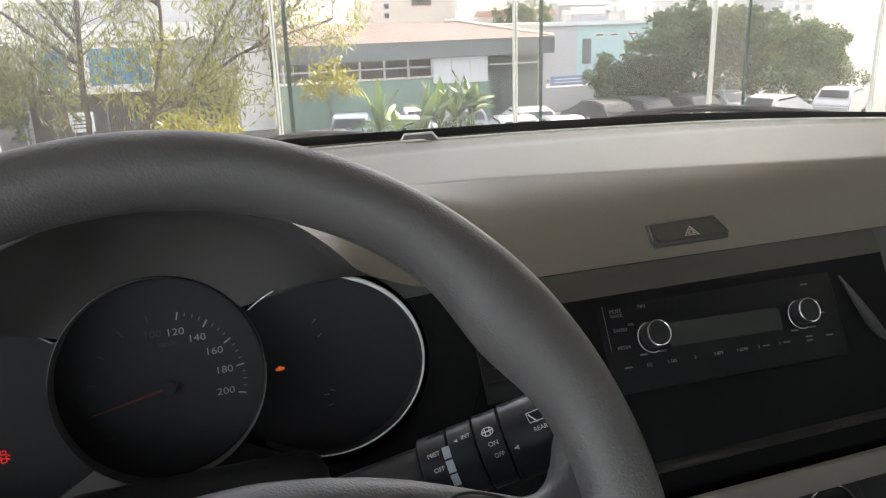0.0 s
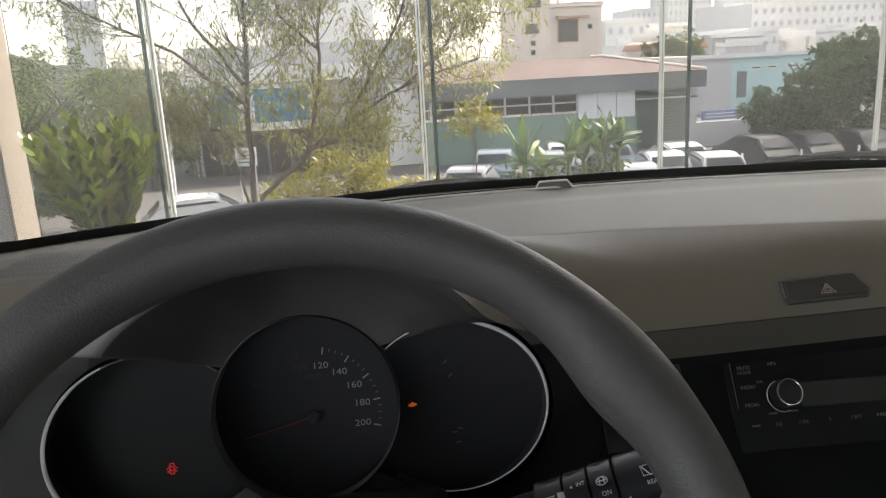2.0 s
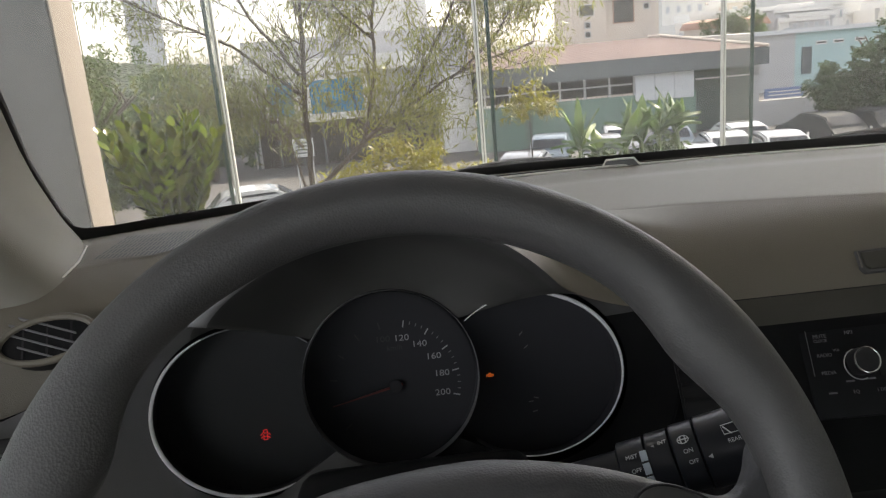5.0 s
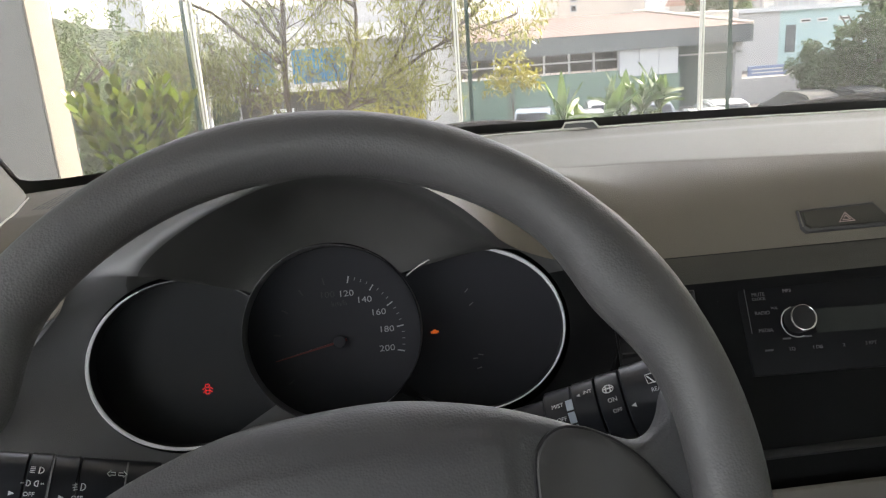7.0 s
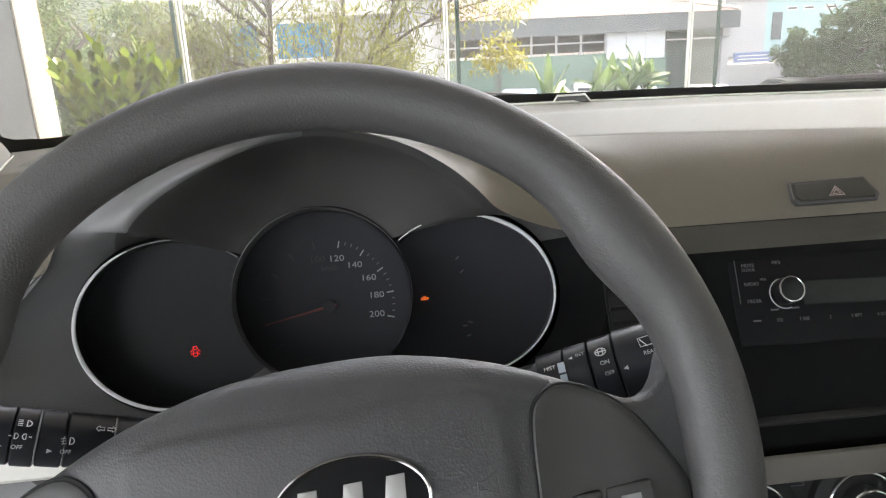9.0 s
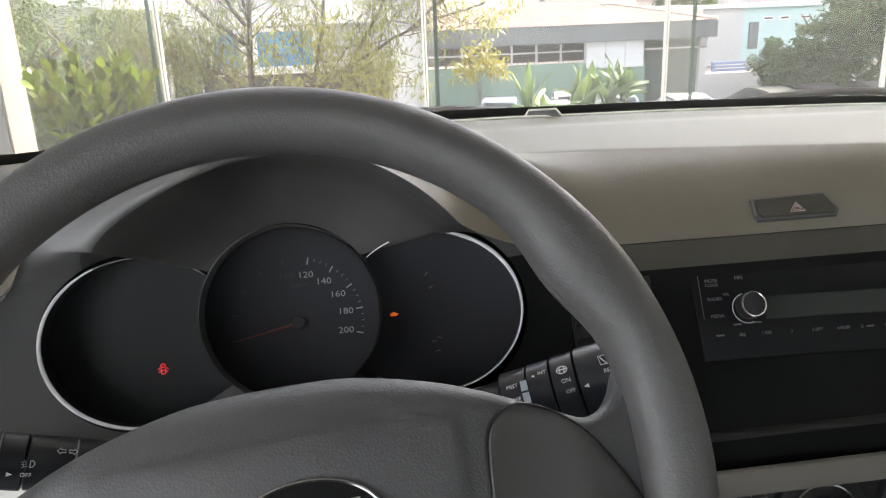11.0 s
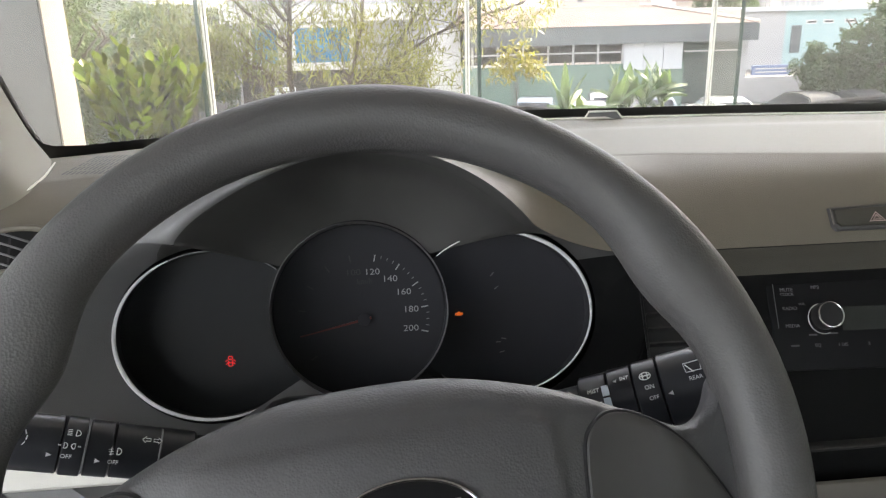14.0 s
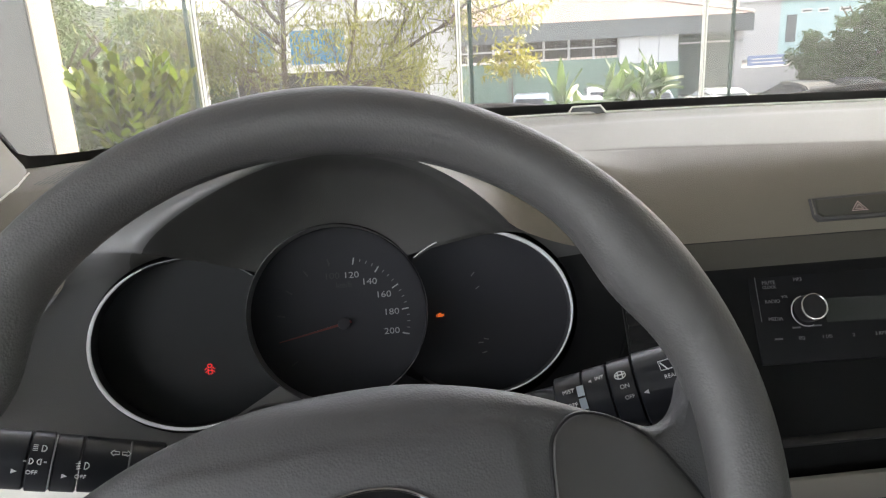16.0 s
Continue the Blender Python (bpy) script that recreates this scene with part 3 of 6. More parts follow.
def rounded(pts, rounds=3):
    """An open line with its corners cut smooth."""
    pts = [Vector(p) for p in pts]
    for _ in range(rounds):
        cut = [pts[0]]
        for a, b in zip(pts[:-1], pts[1:]):
            cut += [a.lerp(b, 0.25), a.lerp(b, 0.75)]
        pts = cut + [pts[-1]]
    return pts


# foot of the front pillar's trim: its outline on the dash, drawn up along the edge of the glass
FOOT = rounded([(-0.3020, 0.730, 1.042), (-0.2960, 0.737, 1.027), (-0.2643, 0.669, 1.0305), (-0.2475, 0.605, 1.0315), (-0.2440, 0.574, 1.0300), (-0.2490, 0.556, 1.0250), (-0.2600, 0.546, 1.0205), (-0.2800, 0.541, 1.0190), (-0.345, 0.540, 1.018)])
SECTION = rounded([(0.0, 0.0, 0), (0.002, -0.02, 0), (-0.014, -0.055, 0), (-0.034, -0.085, 0), (-0.045, -0.092, 0), (-0.056, -0.098, 0), (-0.066, -0.10, 0), (-0.075, -0.10, 0), (-0.085, -0.10, 0)])


def foot_point(k, h):
    """A point of the pillar's foot, h above the dash."""
    z = FOOT[0].z + h
    edge = Vector((side_edge(z) - 0.003, base_y(side_edge(z)) - (z - 1.02) / RAKE, z))
    return edge + (FOOT[k] - FOOT[0]).lerp(SECTION[k], min(1.0, (h / 0.185) ** 0.8))


for flip in (False, True):
    v, f = grid(foot_point, range(len(FOOT)), [0, 0.004, 0.01, 0.02, 0.035, 0.055, 0.08, 0.11, 0.145, 0.185])
    mesh_part("pillar_foot", [(0.66 - x if flip else x, y, z) for x, y, z in v], f, M_PILLAR, shell, "beige-grey grained plastic pillar trim", sharp=80)
verts, faces = [], []
for i in range(34):                       # defroster slots by the glass
    x = -0.236 + 0.0036 * i
    for j in range(5):
        y0 = 0.688 - 0.018 * j - 0.12 * (x + 0.21)
        z = on_top(x, y0) + 0.0016
        o = len(verts)
        verts += [(x, y0, z), (x + 0.0016, y0, z), (x + 0.0016, y0 - 0.014, z), (x, y0 - 0.014, z)]
        faces.append((o, o + 1, o + 2, o + 3))
tagged(mesh_part("defroster_grille", verts, faces, M_BLACK, dash, "fine dark defroster slots"), kind="stuff")

# hidden plate behind the dials, added to stop light from the bonnet side
part("light_stop", box(-0.345, 1.0, 0.645, 0.655, 0.60, 1.012), M_BLACK, dash)

# lower black face, left and right of the instruments
def face_y(z):
    return interp(z, [0.60, 0.80, 0.857, 0.948, 0.958, 0.967, 0.974, 0.98], [0.452, 0.417, 0.434, 0.4873, 0.4920, 0.4965, 0.5010, 0.506])


def lower(x0, x1, n=8, name="lower_panel", material=M_DASH_LOW, z0=0.60, z1=0.9785):
    v, f = grid(lambda x, z: (x, face_y(z), z), span(x0, x1, n), span(z0, z1, 12))
    return mesh_part(name, v, f, material, dash)


def loop_xz(a):
    """The opening round the instruments, by angle, seen from the front."""
    c, q = math.cos(a), math.sin(a)
    if q >= 0:
        x = HX + (HWR * c ** 1.9 if c > 0 else HW * c)
        z = arch(x)
        return (x if c > 0 else x - 0.04 * ease((0.99 - z) / 0.06)), z
    mid = 0.93 + (0.049 * ease(c) if c > 0 else 0.0)
    return HX + (HWR * c if c > 0 else (HW + 0.04) * c), mid + (mid - 0.82) * q


def opening_edge(z, sx):
    """How far out the instrument opening reaches at a height."""
    side = [loop_xz(math.radians(-90 + 1.5 * k if sx > 0 else -90 - 1.5 * k)) for k in range(61)]
    if sx < 0:
        side += [loop_xz(math.radians(180 - 1.5 * k)) for k in range(30)]
    return interp(z, [p[1] for p in side], [p[0] for p in side]) - sx * 0.002


def panel_point(far_x, sx, u, z):
    """The panel beside the instruments, its upper edge following the seam."""
    x = far_x + (opening_edge(z, sx) - far_x) * u
    drop = (SEAM_Z - seam_z(x)) * (z - 0.824) / (0.9785 - 0.824)
    return (x, face_y(z), z - drop)


for sx, far_x in ((1, 0.265), (-1, -0.345)):
    v, f = grid(lambda u, z: panel_point(far_x, sx, u, z), span(0, 1, 24), span(0.824, 0.9615 if sx > 0 else 0.9785, 24))
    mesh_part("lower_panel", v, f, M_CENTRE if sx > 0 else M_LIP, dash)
# the dash moulding goes on below a fine seam, darkened for shade, down to the black centre panel
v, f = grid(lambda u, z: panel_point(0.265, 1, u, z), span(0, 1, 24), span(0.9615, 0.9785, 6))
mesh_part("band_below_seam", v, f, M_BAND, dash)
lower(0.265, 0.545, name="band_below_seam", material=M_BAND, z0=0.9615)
lower(-0.345, 0.265, z1=0.824)
lower(0.265, 0.545, z1=0.857, material=M_CENTRE)
lower(0.265, 0.545, name="centre_panel", material=M_CENTRE, z0=0.857, z1=0.9615)
lower(0.545, 1.0)


# cluster recess: a loft from the hood's edge back to the dials
def loop_front(a):
    """The front opening, a closed curve round the instruments, by angle."""
    x, z = loop_xz(a)
    return (x, SEAM_Y - 0.027 * ease((z - 0.979) / 0.05) if z > 0.979 else face_y(z) - 0.001, z)


def loop_back(a):
    c, s = math.cos(a), math.sin(a)
    far = 0.0
    for cx, cy, rx, ry in ((-0.117, -0.014, 0.0722, 0.0645), (0.0945, -0.011, 0.0722, 0.0665), (-0.011, -0.002, 0.0664, 0.0664)):
        # where the ray from the middle leaves each dial
        ox, oy = (-0.012 - cx) / rx, (-0.006 - cy) / ry
        dx, dy = c / rx, s / ry
        aa, bb, cc = dx * dx + dy * dy, ox * dx + oy * dy, ox * ox + oy * oy - 1
        q = bb * bb - aa * cc
        if q > 0:
            far = max(far, (-bb + math.sqrt(q)) / aa)
    return tuple(RING @ Vector((-0.012 + far * c, -0.006 + far * s, 0.002)))


RING = pose(0, 0.53, 0.94, 72)             # plane of the chrome rings
DIAL = pose(0, 0.572, 0.925, 72)           # plane of the printed dials
av = span(0, 2 * math.pi, 193)


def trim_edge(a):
    """How far back the grey side trim reaches before the shade-darkened lining begins at a crease."""
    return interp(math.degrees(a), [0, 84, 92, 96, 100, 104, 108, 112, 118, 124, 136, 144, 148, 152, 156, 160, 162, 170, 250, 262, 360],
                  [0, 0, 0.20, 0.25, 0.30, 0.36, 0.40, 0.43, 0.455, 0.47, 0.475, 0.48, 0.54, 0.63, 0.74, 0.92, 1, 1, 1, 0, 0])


def recess(a, s):
    """From the crest of the hood (s = 0) over a rounded nose back to the dials (1)."""
    p, q = Vector(loop_front(a)), Vector(loop_back(a))
    up = ease(max(0.0, math.sin(a)) * 1.4)
    r = p.lerp(q, s)
    deep = Vector((p.x + (q.x - p.x) * s ** 1.7, p.y + (q.y - p.y) * s ** 0.7, p.z + (q.z - p.z) * s ** 1.7))
    r = r.lerp(deep, up)
    turn = min(1.0, s / 0.16) * 1.7
    keep = up * ease(hood(p.x) / 0.045) * (1 - ease((s - 0.16) / 0.5))
    inward = Vector((HX - p.x, 0, 0.95 - p.z)).normalized()
    r = r + keep * (Vector((0, -0.006 * math.sin(turn), 0)) + inward * 0.004 * (1 - math.cos(turn)))
    # on the driver's side the hood stands out as a lip towards the driver
    deg, te = math.degrees(a), trim_edge(a)
    if 88 < deg < 166 and te > 0:
        m = s / te if s < te else (1 - s) / (1 - te) if te < 1 else 1.0
        eye_line = r - Vector((0.0, 0.0, 1.15))
        r = r - eye_line * 0.10 * ease((deg - 90) / 24) * ease((164 - deg) / 22) * ease(m)
    return tuple(r)


STEPS = [0, 0.015, 0.03, 0.045, 0.06, 0.08, 0.1, 0.12, 0.14, 0.16, 0.2, 0.26, 0.33, 0.42, 0.5, 0.6, 0.7, 0.8, 0.9, 0.96, 1.0]
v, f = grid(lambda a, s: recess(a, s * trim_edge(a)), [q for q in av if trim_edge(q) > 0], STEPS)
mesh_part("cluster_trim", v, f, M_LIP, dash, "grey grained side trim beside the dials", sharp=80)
# the lining's dark tone carries the shade under the hood
for lo, hi, nm, m_, lab in ((11, 262, "hood_lining", M_LINING_SHADE, "grained lining darkened for the shade under the hood"), (-98, 11, "lower_lining", M_CENTRE, "black lining beside the dials, below the seam")):
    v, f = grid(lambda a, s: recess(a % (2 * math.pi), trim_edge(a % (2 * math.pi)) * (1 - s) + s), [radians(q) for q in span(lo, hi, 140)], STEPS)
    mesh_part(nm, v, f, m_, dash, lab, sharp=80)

# ================================================================ instrument cluster
cluster = thing("instrument_cluster", "three-dial instrument cluster, ignition on, two warning lamps lit", "instrument cluster")
back = [(-0.21, -0.10), (0.19, -0.10), (0.19, 0.09), (-0.21, 0.09)]
part("back_plate", plate(back, -0.012, -0.002), M_DIAL, cluster, at=DIAL)


def ring(name, cx, cy, rx, ry, a0, a1, widths, material, at, lift=0.004):
    angs = span(a0, a1, 72)
    pts = [(cx + rx * math.cos(radians(a)), cy + ry * math.sin(radians(a)), lift) for a in angs]
    rad = [interp(i / 71, [k[0] for k in widths], [k[1] for k in widths]) for i in range(72)]
    v, f = sweep(pts, rad, 8)
    return mesh_part(name, v, f, material, cluster, "", at=at)


ring("chrome_ring", -0.117, -0.014, 0.070, 0.061, 115, 295, [(0, 0.0006), (0.15, 0.0013), (0.5, 0.0018), (0.85, 0.0013), (1, 0.0007)], M_RINGS, RING)
ring("thin_ring", -0.117, -0.014, 0.070, 0.061, 48, 115, [(0, 0.0005), (1, 0.0006)], M_PRINT_DIM, RING)
ring("chrome_ring", 0.0925, -0.0095, 0.0680, 0.0595, -118, 132, [(0, 0.0005), (0.3, 0.0007), (0.45, 0.0010), (0.60, 0.0015), (0.74, 0.0017), (0.77, 0.0008), (1, 0.0004)], M_RINGS, RING, 0.011)
# pale tapering arc drawn where the rim catches light
ring("dial_rim_glint", -0.011, -0.002, 0.0655, 0.0655, 85, 175, [(0, 0.0002), (0.5, 0.0006), (1, 0.0002)], M_TRIM, RING)


def tube(name, cx, cy, rx, ry, a0, a1, m=M_WELL):
    """The wall of a dial's well, from the ring plane back to the dial."""
    def f(a, s):
        p = RING @ Vector((cx + rx * math.cos(radians(a)), cy + ry * math.sin(radians(a)), 0.004))
        q = DIAL @ Vector((cx * 1.06 + rx * 1.06 * math.cos(radians(a)), cy - 0.002 + ry * 1.05 * math.sin(radians(a)), 0))
        return p.lerp(q, s)
    vv, ff = grid(f, span(a0, a1, 60), span(0, 1, 4))
    return mesh_part(name, vv, ff, m, cluster)


tube("dial_well", -0.117, -0.014, 0.070, 0.061, 48, 312, M_WELL)
face_l = []
for x, y in ellipse(-0.1240, -0.016, 0.0755, 0.066, n=96):
    d = math.hypot(x + 0.0125, y + 0.002)
    k = max(1.0, 0.0690 / d)               # kept clear of the speedometer
    face_l.append((-0.0125 + (x + 0.0125) * k, -0.002 + (y + 0.002) * k))
part("dial_face", plate(face_l, -0.002, 0.0004), M_WELL, cluster, at=DIAL)
face_r = []
for x, y in ellipse(0.0995, -0.0125, 0.0725, 0.065, n=96):
    d = math.hypot(x + 0.0125, y + 0.002)
    k = max(1.0, 0.0690 / d)
    face_r.append((-0.0125 + (x + 0.0125) * k, -0.002 + (y + 0.002) * k))
part("dial_face", plate(face_r, -0.002, 0.0004), M_DIAL_RIGHT, cluster, at=DIAL)
part("dial_face", plate(ellipse(-0.0125, -0.004, 0.0680, 0.0680, n=96), -0.002, 0.0008), M_DIAL, cluster, at=DIAL)
tube("dial_well", 0.0935, -0.0105, 0.0675, 0.0605, -133, 133, M_DIAL_RIGHT)
# wall in paler grey to offset the shade inside this well
tube("dial_well", -0.011, -0.002, 0.0655, 0.0655, 0, 360, M_TRIM)


def dial_at(u, v, a=0.0, lift=0.0012):
    return DIAL @ pose(u, v, lift, 0, 0, a)


SC = (-0.0091, -0.0115)                    # middle of the speedometer
for i in range(11):
    kmh = 20 * i
    a = 215 - 229 * i / 10
    c, s = math.cos(radians(a)), math.sin(radians(a))
    m = M_NUMERAL if kmh >= 120 else M_PRINT_FAINT
    part("tick", box(-0.0028, 0.0028, -0.0005, 0.0005, 0, 0.0003), m, cluster, at=dial_at(SC[0] + 0.0495 * c, SC[1] + 0.0495 * s, a))
    if kmh >= 100:
        text_part(str(kmh), 0.0069, m, cluster, dial_at(SC[0] + 0.0382 * c, SC[1] + 0.0382 * s) @ Matrix.Diagonal((1.22, 1, 1, 1)), "numeral")
    for k in (1, 2, 3):
        if i < 10 and i >= 6:
            b = a - 22.9 * k / 4
            part("small_tick", box(-0.0012, 0.0012, -0.0003, 0.0003, 0, 0.0003), M_PRINT_DIM, cluster,
                 at=dial_at(SC[0] + 0.0510 * math.cos(radians(b)), SC[1] + 0.0510 * math.sin(radians(b)), b))
text_part("km/h", 0.0062, M_PRINT_FAINT, cluster, dial_at(SC[0] + 0.002, SC[1] + 0.030), "unit_mark")
# needle at rest on zero
part("needle", plate([(-0.052, -0.0003), (0.006, -0.0011), (0.006, 0.0011), (-0.052, 0.0003)], 0, 0.0012), M_NEEDLE, cluster, "slim red needle resting at zero",
     at=dial_at(SC[0], SC[1], 12, 0.004))
part("needle_hub", plate(ellipse(0, 0, 0.0048, 0.0048, n=32), 0, 0.0010, 0.0004), M_DIAL, cluster, at=dial_at(SC[0], SC[1], 0, 0.0052))
# fuel and temperature marks in the other wells
for u, v in ((0.0955, 0.019), (0.0985, 0.008), (0.098, -0.036), (0.1025, -0.0335), (0.1005, -0.044)):
    part("gauge_mark", box(-0.002, 0.002, -0.0004, 0.0004, 0, 0.0003), M_PRINT_DIM, cluster, at=dial_at(u, v, random.uniform(-40, 60)))

# red open-door lamp: a small car seen from above, doors ajar
bm = bmesh.new()
for x0, x1, y0, y1 in ((-0.0012, 0.0012, 0.0034, 0.0040), (-0.0018, -0.0012, 0.0014, 0.0036), (0.0012, 0.0018, 0.0014, 0.0036), (-0.0012, 0.0012, 0.0010, 0.0016), (-0.0018, -0.0012, -0.0038, 0.0004), (0.0012, 0.0018, -0.0038, 0.0004), (-0.0012, 0.0012, -0.0042, -0.0036), (-0.0012, 0.0012, -0.0016, -0.0010)):
    add_box(bm, x0, x1, y0, y1, 0, 0.0003)
for sx in (-1, 1):
    add_box(bm, -0.0012, 0.0012, -0.0003, 0.0003, 0, 0.0003, m=pose(sx * 0.0030, 0.0004, 0, 0, 0, sx * -38))
    add_box(bm, -0.0010, 0.0010, -0.0003, 0.0003, 0, 0.0003, m=pose(sx * 0.0028, -0.0020, 0, 0, 0, sx * -38))
part("door_warning_lamp", bm, M_RED_LAMP, cluster, "glowing red open-door symbol", at=dial_at(-0.1149, -0.0381))
# orange engine lamp
bm = box(-0.0030, 0.0026, -0.0018, 0.0014, 0, 0.0004)
add_box(bm, -0.0016, 0.0012, 0.0014, 0.0026, 0, 0.0004)
add_box(bm, -0.0044, -0.0034, -0.0016, 0.0010, 0, 0.0004)
add_box(bm, 0.0026, 0.0044, -0.0010, 0.0012, 0, 0.0004)
part("engine_warning_lamp", bm, M_ORANGE_LAMP, cluster, "glowing orange engine symbol", at=dial_at(0.0671, -0.0116) @ Matrix.Diagonal((0.72, 0.72, 1, 1)))

# ================================================================ steering wheel
WHEEL = pose(0, 0.269, 0.954, 61.16) @ pose(0, 0, 0, 0, 0, 5.2)   # turned a little to the left
wheel = thing("steering_wheel", "grey grained steering wheel with a padded airbag boss", "steering wheel", at=WHEEL)
R0 = 0.170


def rim_section(a):
    """Half-thickness of the rim by angle: fuller at the thumb rests and over the spokes."""
    r = 0.0150
    for c, q in ((29, 0.0044), (149, 0.0062)):
        r += q * math.exp(-((a - c) / 10.5) ** 2)
    for c in (-2, 182, -178, 358):
        r += 0.0018 * math.exp(-((a - c) / 16.0) ** 2)
    return r


verts, faces = [], []
NR, NS = 160, 24
for i in range(NR):
    a = 360 * i / NR
    r = rim_section(a if a <= 270 else a - 360)
    c, s = math.cos(radians(a)), math.sin(radians(a))
    for k in range(NS):
        t = 2 * math.pi * k / NS
        rr = R0 - (r - 0.015) * 0.8 + r * math.cos(t)
        verts.append((rr * c, rr * s, 0.0165 * math.sin(t)))
for i in range(NR):
    for k in range(NS):
        j = (i + 1) % NR
        faces.append((i * NS + k, i * NS + (k + 1) % NS, j * NS + (k + 1) % NS, j * NS + k))
mesh_part("rim", verts, faces, M_RIM, wheel, "soft grained grey rim")

# boss: a domed pad
def domed(outline, inset, name, material, base, rise, label="", rings=7, height=None):
    """A pad of the given outline: rounded edge, then a dome."""
    cx = sum(p[0] for p in outline) / len(outline)
    cy = sum(p[1] for p in outline) / len(outline)
    verts, faces = [], []
    n = len(outline)
    steps = [(1.0, base), (1.0, rise - inset), (1 - 0.35 * inset / 0.06, rise - inset * 0.35), (1 - inset / 0.06, rise)] + [(1 - inset / 0.06 - (1 - inset / 0.06) * k / rings, None) for k in range(1, rings)]
    for sc, h in steps:
        for x, y in outline:
            px, py = cx + (x - cx) * sc, cy + (y - cy) * sc
            dome = height(px, py) if height else 0.0
            verts.append((px, py, (h if h is not None else rise) + dome))
    verts.append((cx, cy, rise + (height(cx, cy) if height else 0)))
    for i in range(len(steps) - 1):
        for k in range(n):
            faces.append((i * n + k, i * n + (k + 1) % n, (i + 1) * n + (k + 1) % n, (i + 1) * n + k))
    last = (len(steps) - 1) * n
    for k in range(n):
        faces.append((last + k, last + (k + 1) % n, len(verts) - 1))
    return mesh_part(name, verts, faces, material, wheel, label, sharp=50)


def smooth_loop(pts, n=4):
    """Closed Catmull-Rom curve through the points."""
    out = []
    m = len(pts)
    for i in range(m):
        p0, p1, p2, p3 = (Vector(pts[(i + k) % m]) for k in (-1, 0, 1, 2))
        for k in range(n):
            t = k / n
            out.append(tuple(0.5 * ((2 * p1) + (p2 - p0) * t + (2 * p0 - 5 * p1 + 4 * p2 - p3) * t * t + (3 * p1 - p0 - 3 * p2 + p3) * t ** 3)))
    return out


def wheel_face(u, v):
    """Height of the boss and the spokes over the rim's plane: a flat front panel, a bevel round it, then the arms."""
    a = abs(u)
    pad = 0.030 - 1.2 * u * u - 1.4 * v * v - 13.0 * max(0.0, v - 0.020) ** 2
    arm = 0.011 - 0.010 * ease((a - 0.118) / 0.038)
    k = 0.5 * ease((a - 0.070) / 0.055) + 0.5 * min(1.0, max(0.0, (a - 0.071) / 0.050))
    out = math.hypot(max(0.0, a - 0.060), max(0.0, v - 0.016)) - 0.012    # past the panel's rounded edge
    return pad + (arm - pad) * k - 0.0018 * ease(out / 0.004) + 0.0010


HALF = [(0.0, 0.0500), (0.0273, 0.0490), (0.0472, 0.0456), (0.0685, 0.0398), (0.0848, 0.0339), (0.1009, 0.0267), (0.1184, 0.0182), (0.1313, 0.0125), (0.1404, 0.0135), (0.1470, 0.0196), (0.1530, 0.0300),
        (0.162, 0.0330), (0.170, 0.0), (0.160, -0.045), (0.146, -0.062), (0.12, -0.066), (0.085, -0.072), (0.055, -0.082), (0.0, -0.088)]
FACE = smooth_loop(HALF + [(-x, y) for x, y in HALF[-2:0:-1]], 5)
n = len(FACE)
verts, faces = [], []
ring_steps = [(0.0, -0.012, 0.0), (0.0, -0.0075, 0.0), (0.0009, -0.0042, 0.0), (0.0026, -0.0018, 0.0), (0.0050, -0.0005, 0.0), (0.0080, 0.0, 0.0)] + [(0.0080, 0.0, k / 36) for k in range(1, 37)]
for off, dz, q in ring_steps:
    for i in range(n):
        a, b = Vector(FACE[i - 1]), Vector(FACE[(i + 1) % n])
        d = (b - a).normalized()
        x, y = FACE[i][0] + d.y * off, FACE[i][1] - d.x * off
        tx, ty = max(-0.135, min(0.135, x)) * 0.97, -0.022
        x, y = x + (tx - x) * q, y + (ty - y) * q
        verts.append((x, y, wheel_face(x, y) + dz))
for i in range(len(ring_steps) - 1):
    for k in range(n):
        faces.append((i * n + k, (i + 1) * n + k, (i + 1) * n + (k + 1) % n, i * n + (k + 1) % n))
mesh_part("airbag_cover", verts, faces, M_PAD, wheel, "soft grained airbag cover flowing into the spokes", sharp=60)


def mirrored(pts, sx):
    return pts if sx > 0 else [(-x, y) for x, y in pts][::-1]


for sx in (1, -1):
    cover = [(0.0825, -0.0061), (0.0850, 0.0125), (0.0892, 0.0196), (0.0968, 0.0238), (0.1062, 0.0228), (0.1182, 0.0165), (0.1295, 0.0066), (0.1375, -0.0044), (0.1455, -0.0176), (0.1495, -0.030), (0.1435, -0.046), (0.120, -0.052), (0.090, -0.054), (0.0818, -0.035)]
    loop = smooth_loop(mirrored(cover, sx))
    domed(loop, 0.0022, "spoke_cover", M_SATIN, -0.006, 0.0024, "smooth satin grey spoke cover", height=wheel_face)
    v, f = sweep([(x, y, wheel_face(x, y) + 0.0004) for x, y in loop], 0.0011, 6, closed=True)
    mesh_part("cover_gap", v, f, M_BLACK, wheel)
    for k in range(2):
        part("wheel_button", box(sx * (0.098 + 0.022 * k) - 0.010, sx * (0.098 + 0.022 * k) + 0.010, -0.036, -0.020, 0.010, wheel_face(0.098 + 0.022 * k, -0.028) + 0.004, bevel=0.0015), M_SATIN, wheel)
        part("button_mark", box(-0.0042, 0.0042, -0.0012, 0.0012, 0, 0.0003), M_PRINT_DIM, wheel, at=pose(sx * (0.098 + 0.022 * k), -0.0255, wheel_face(0.098 + 0.022 * k, -0.028) + 0.0041))
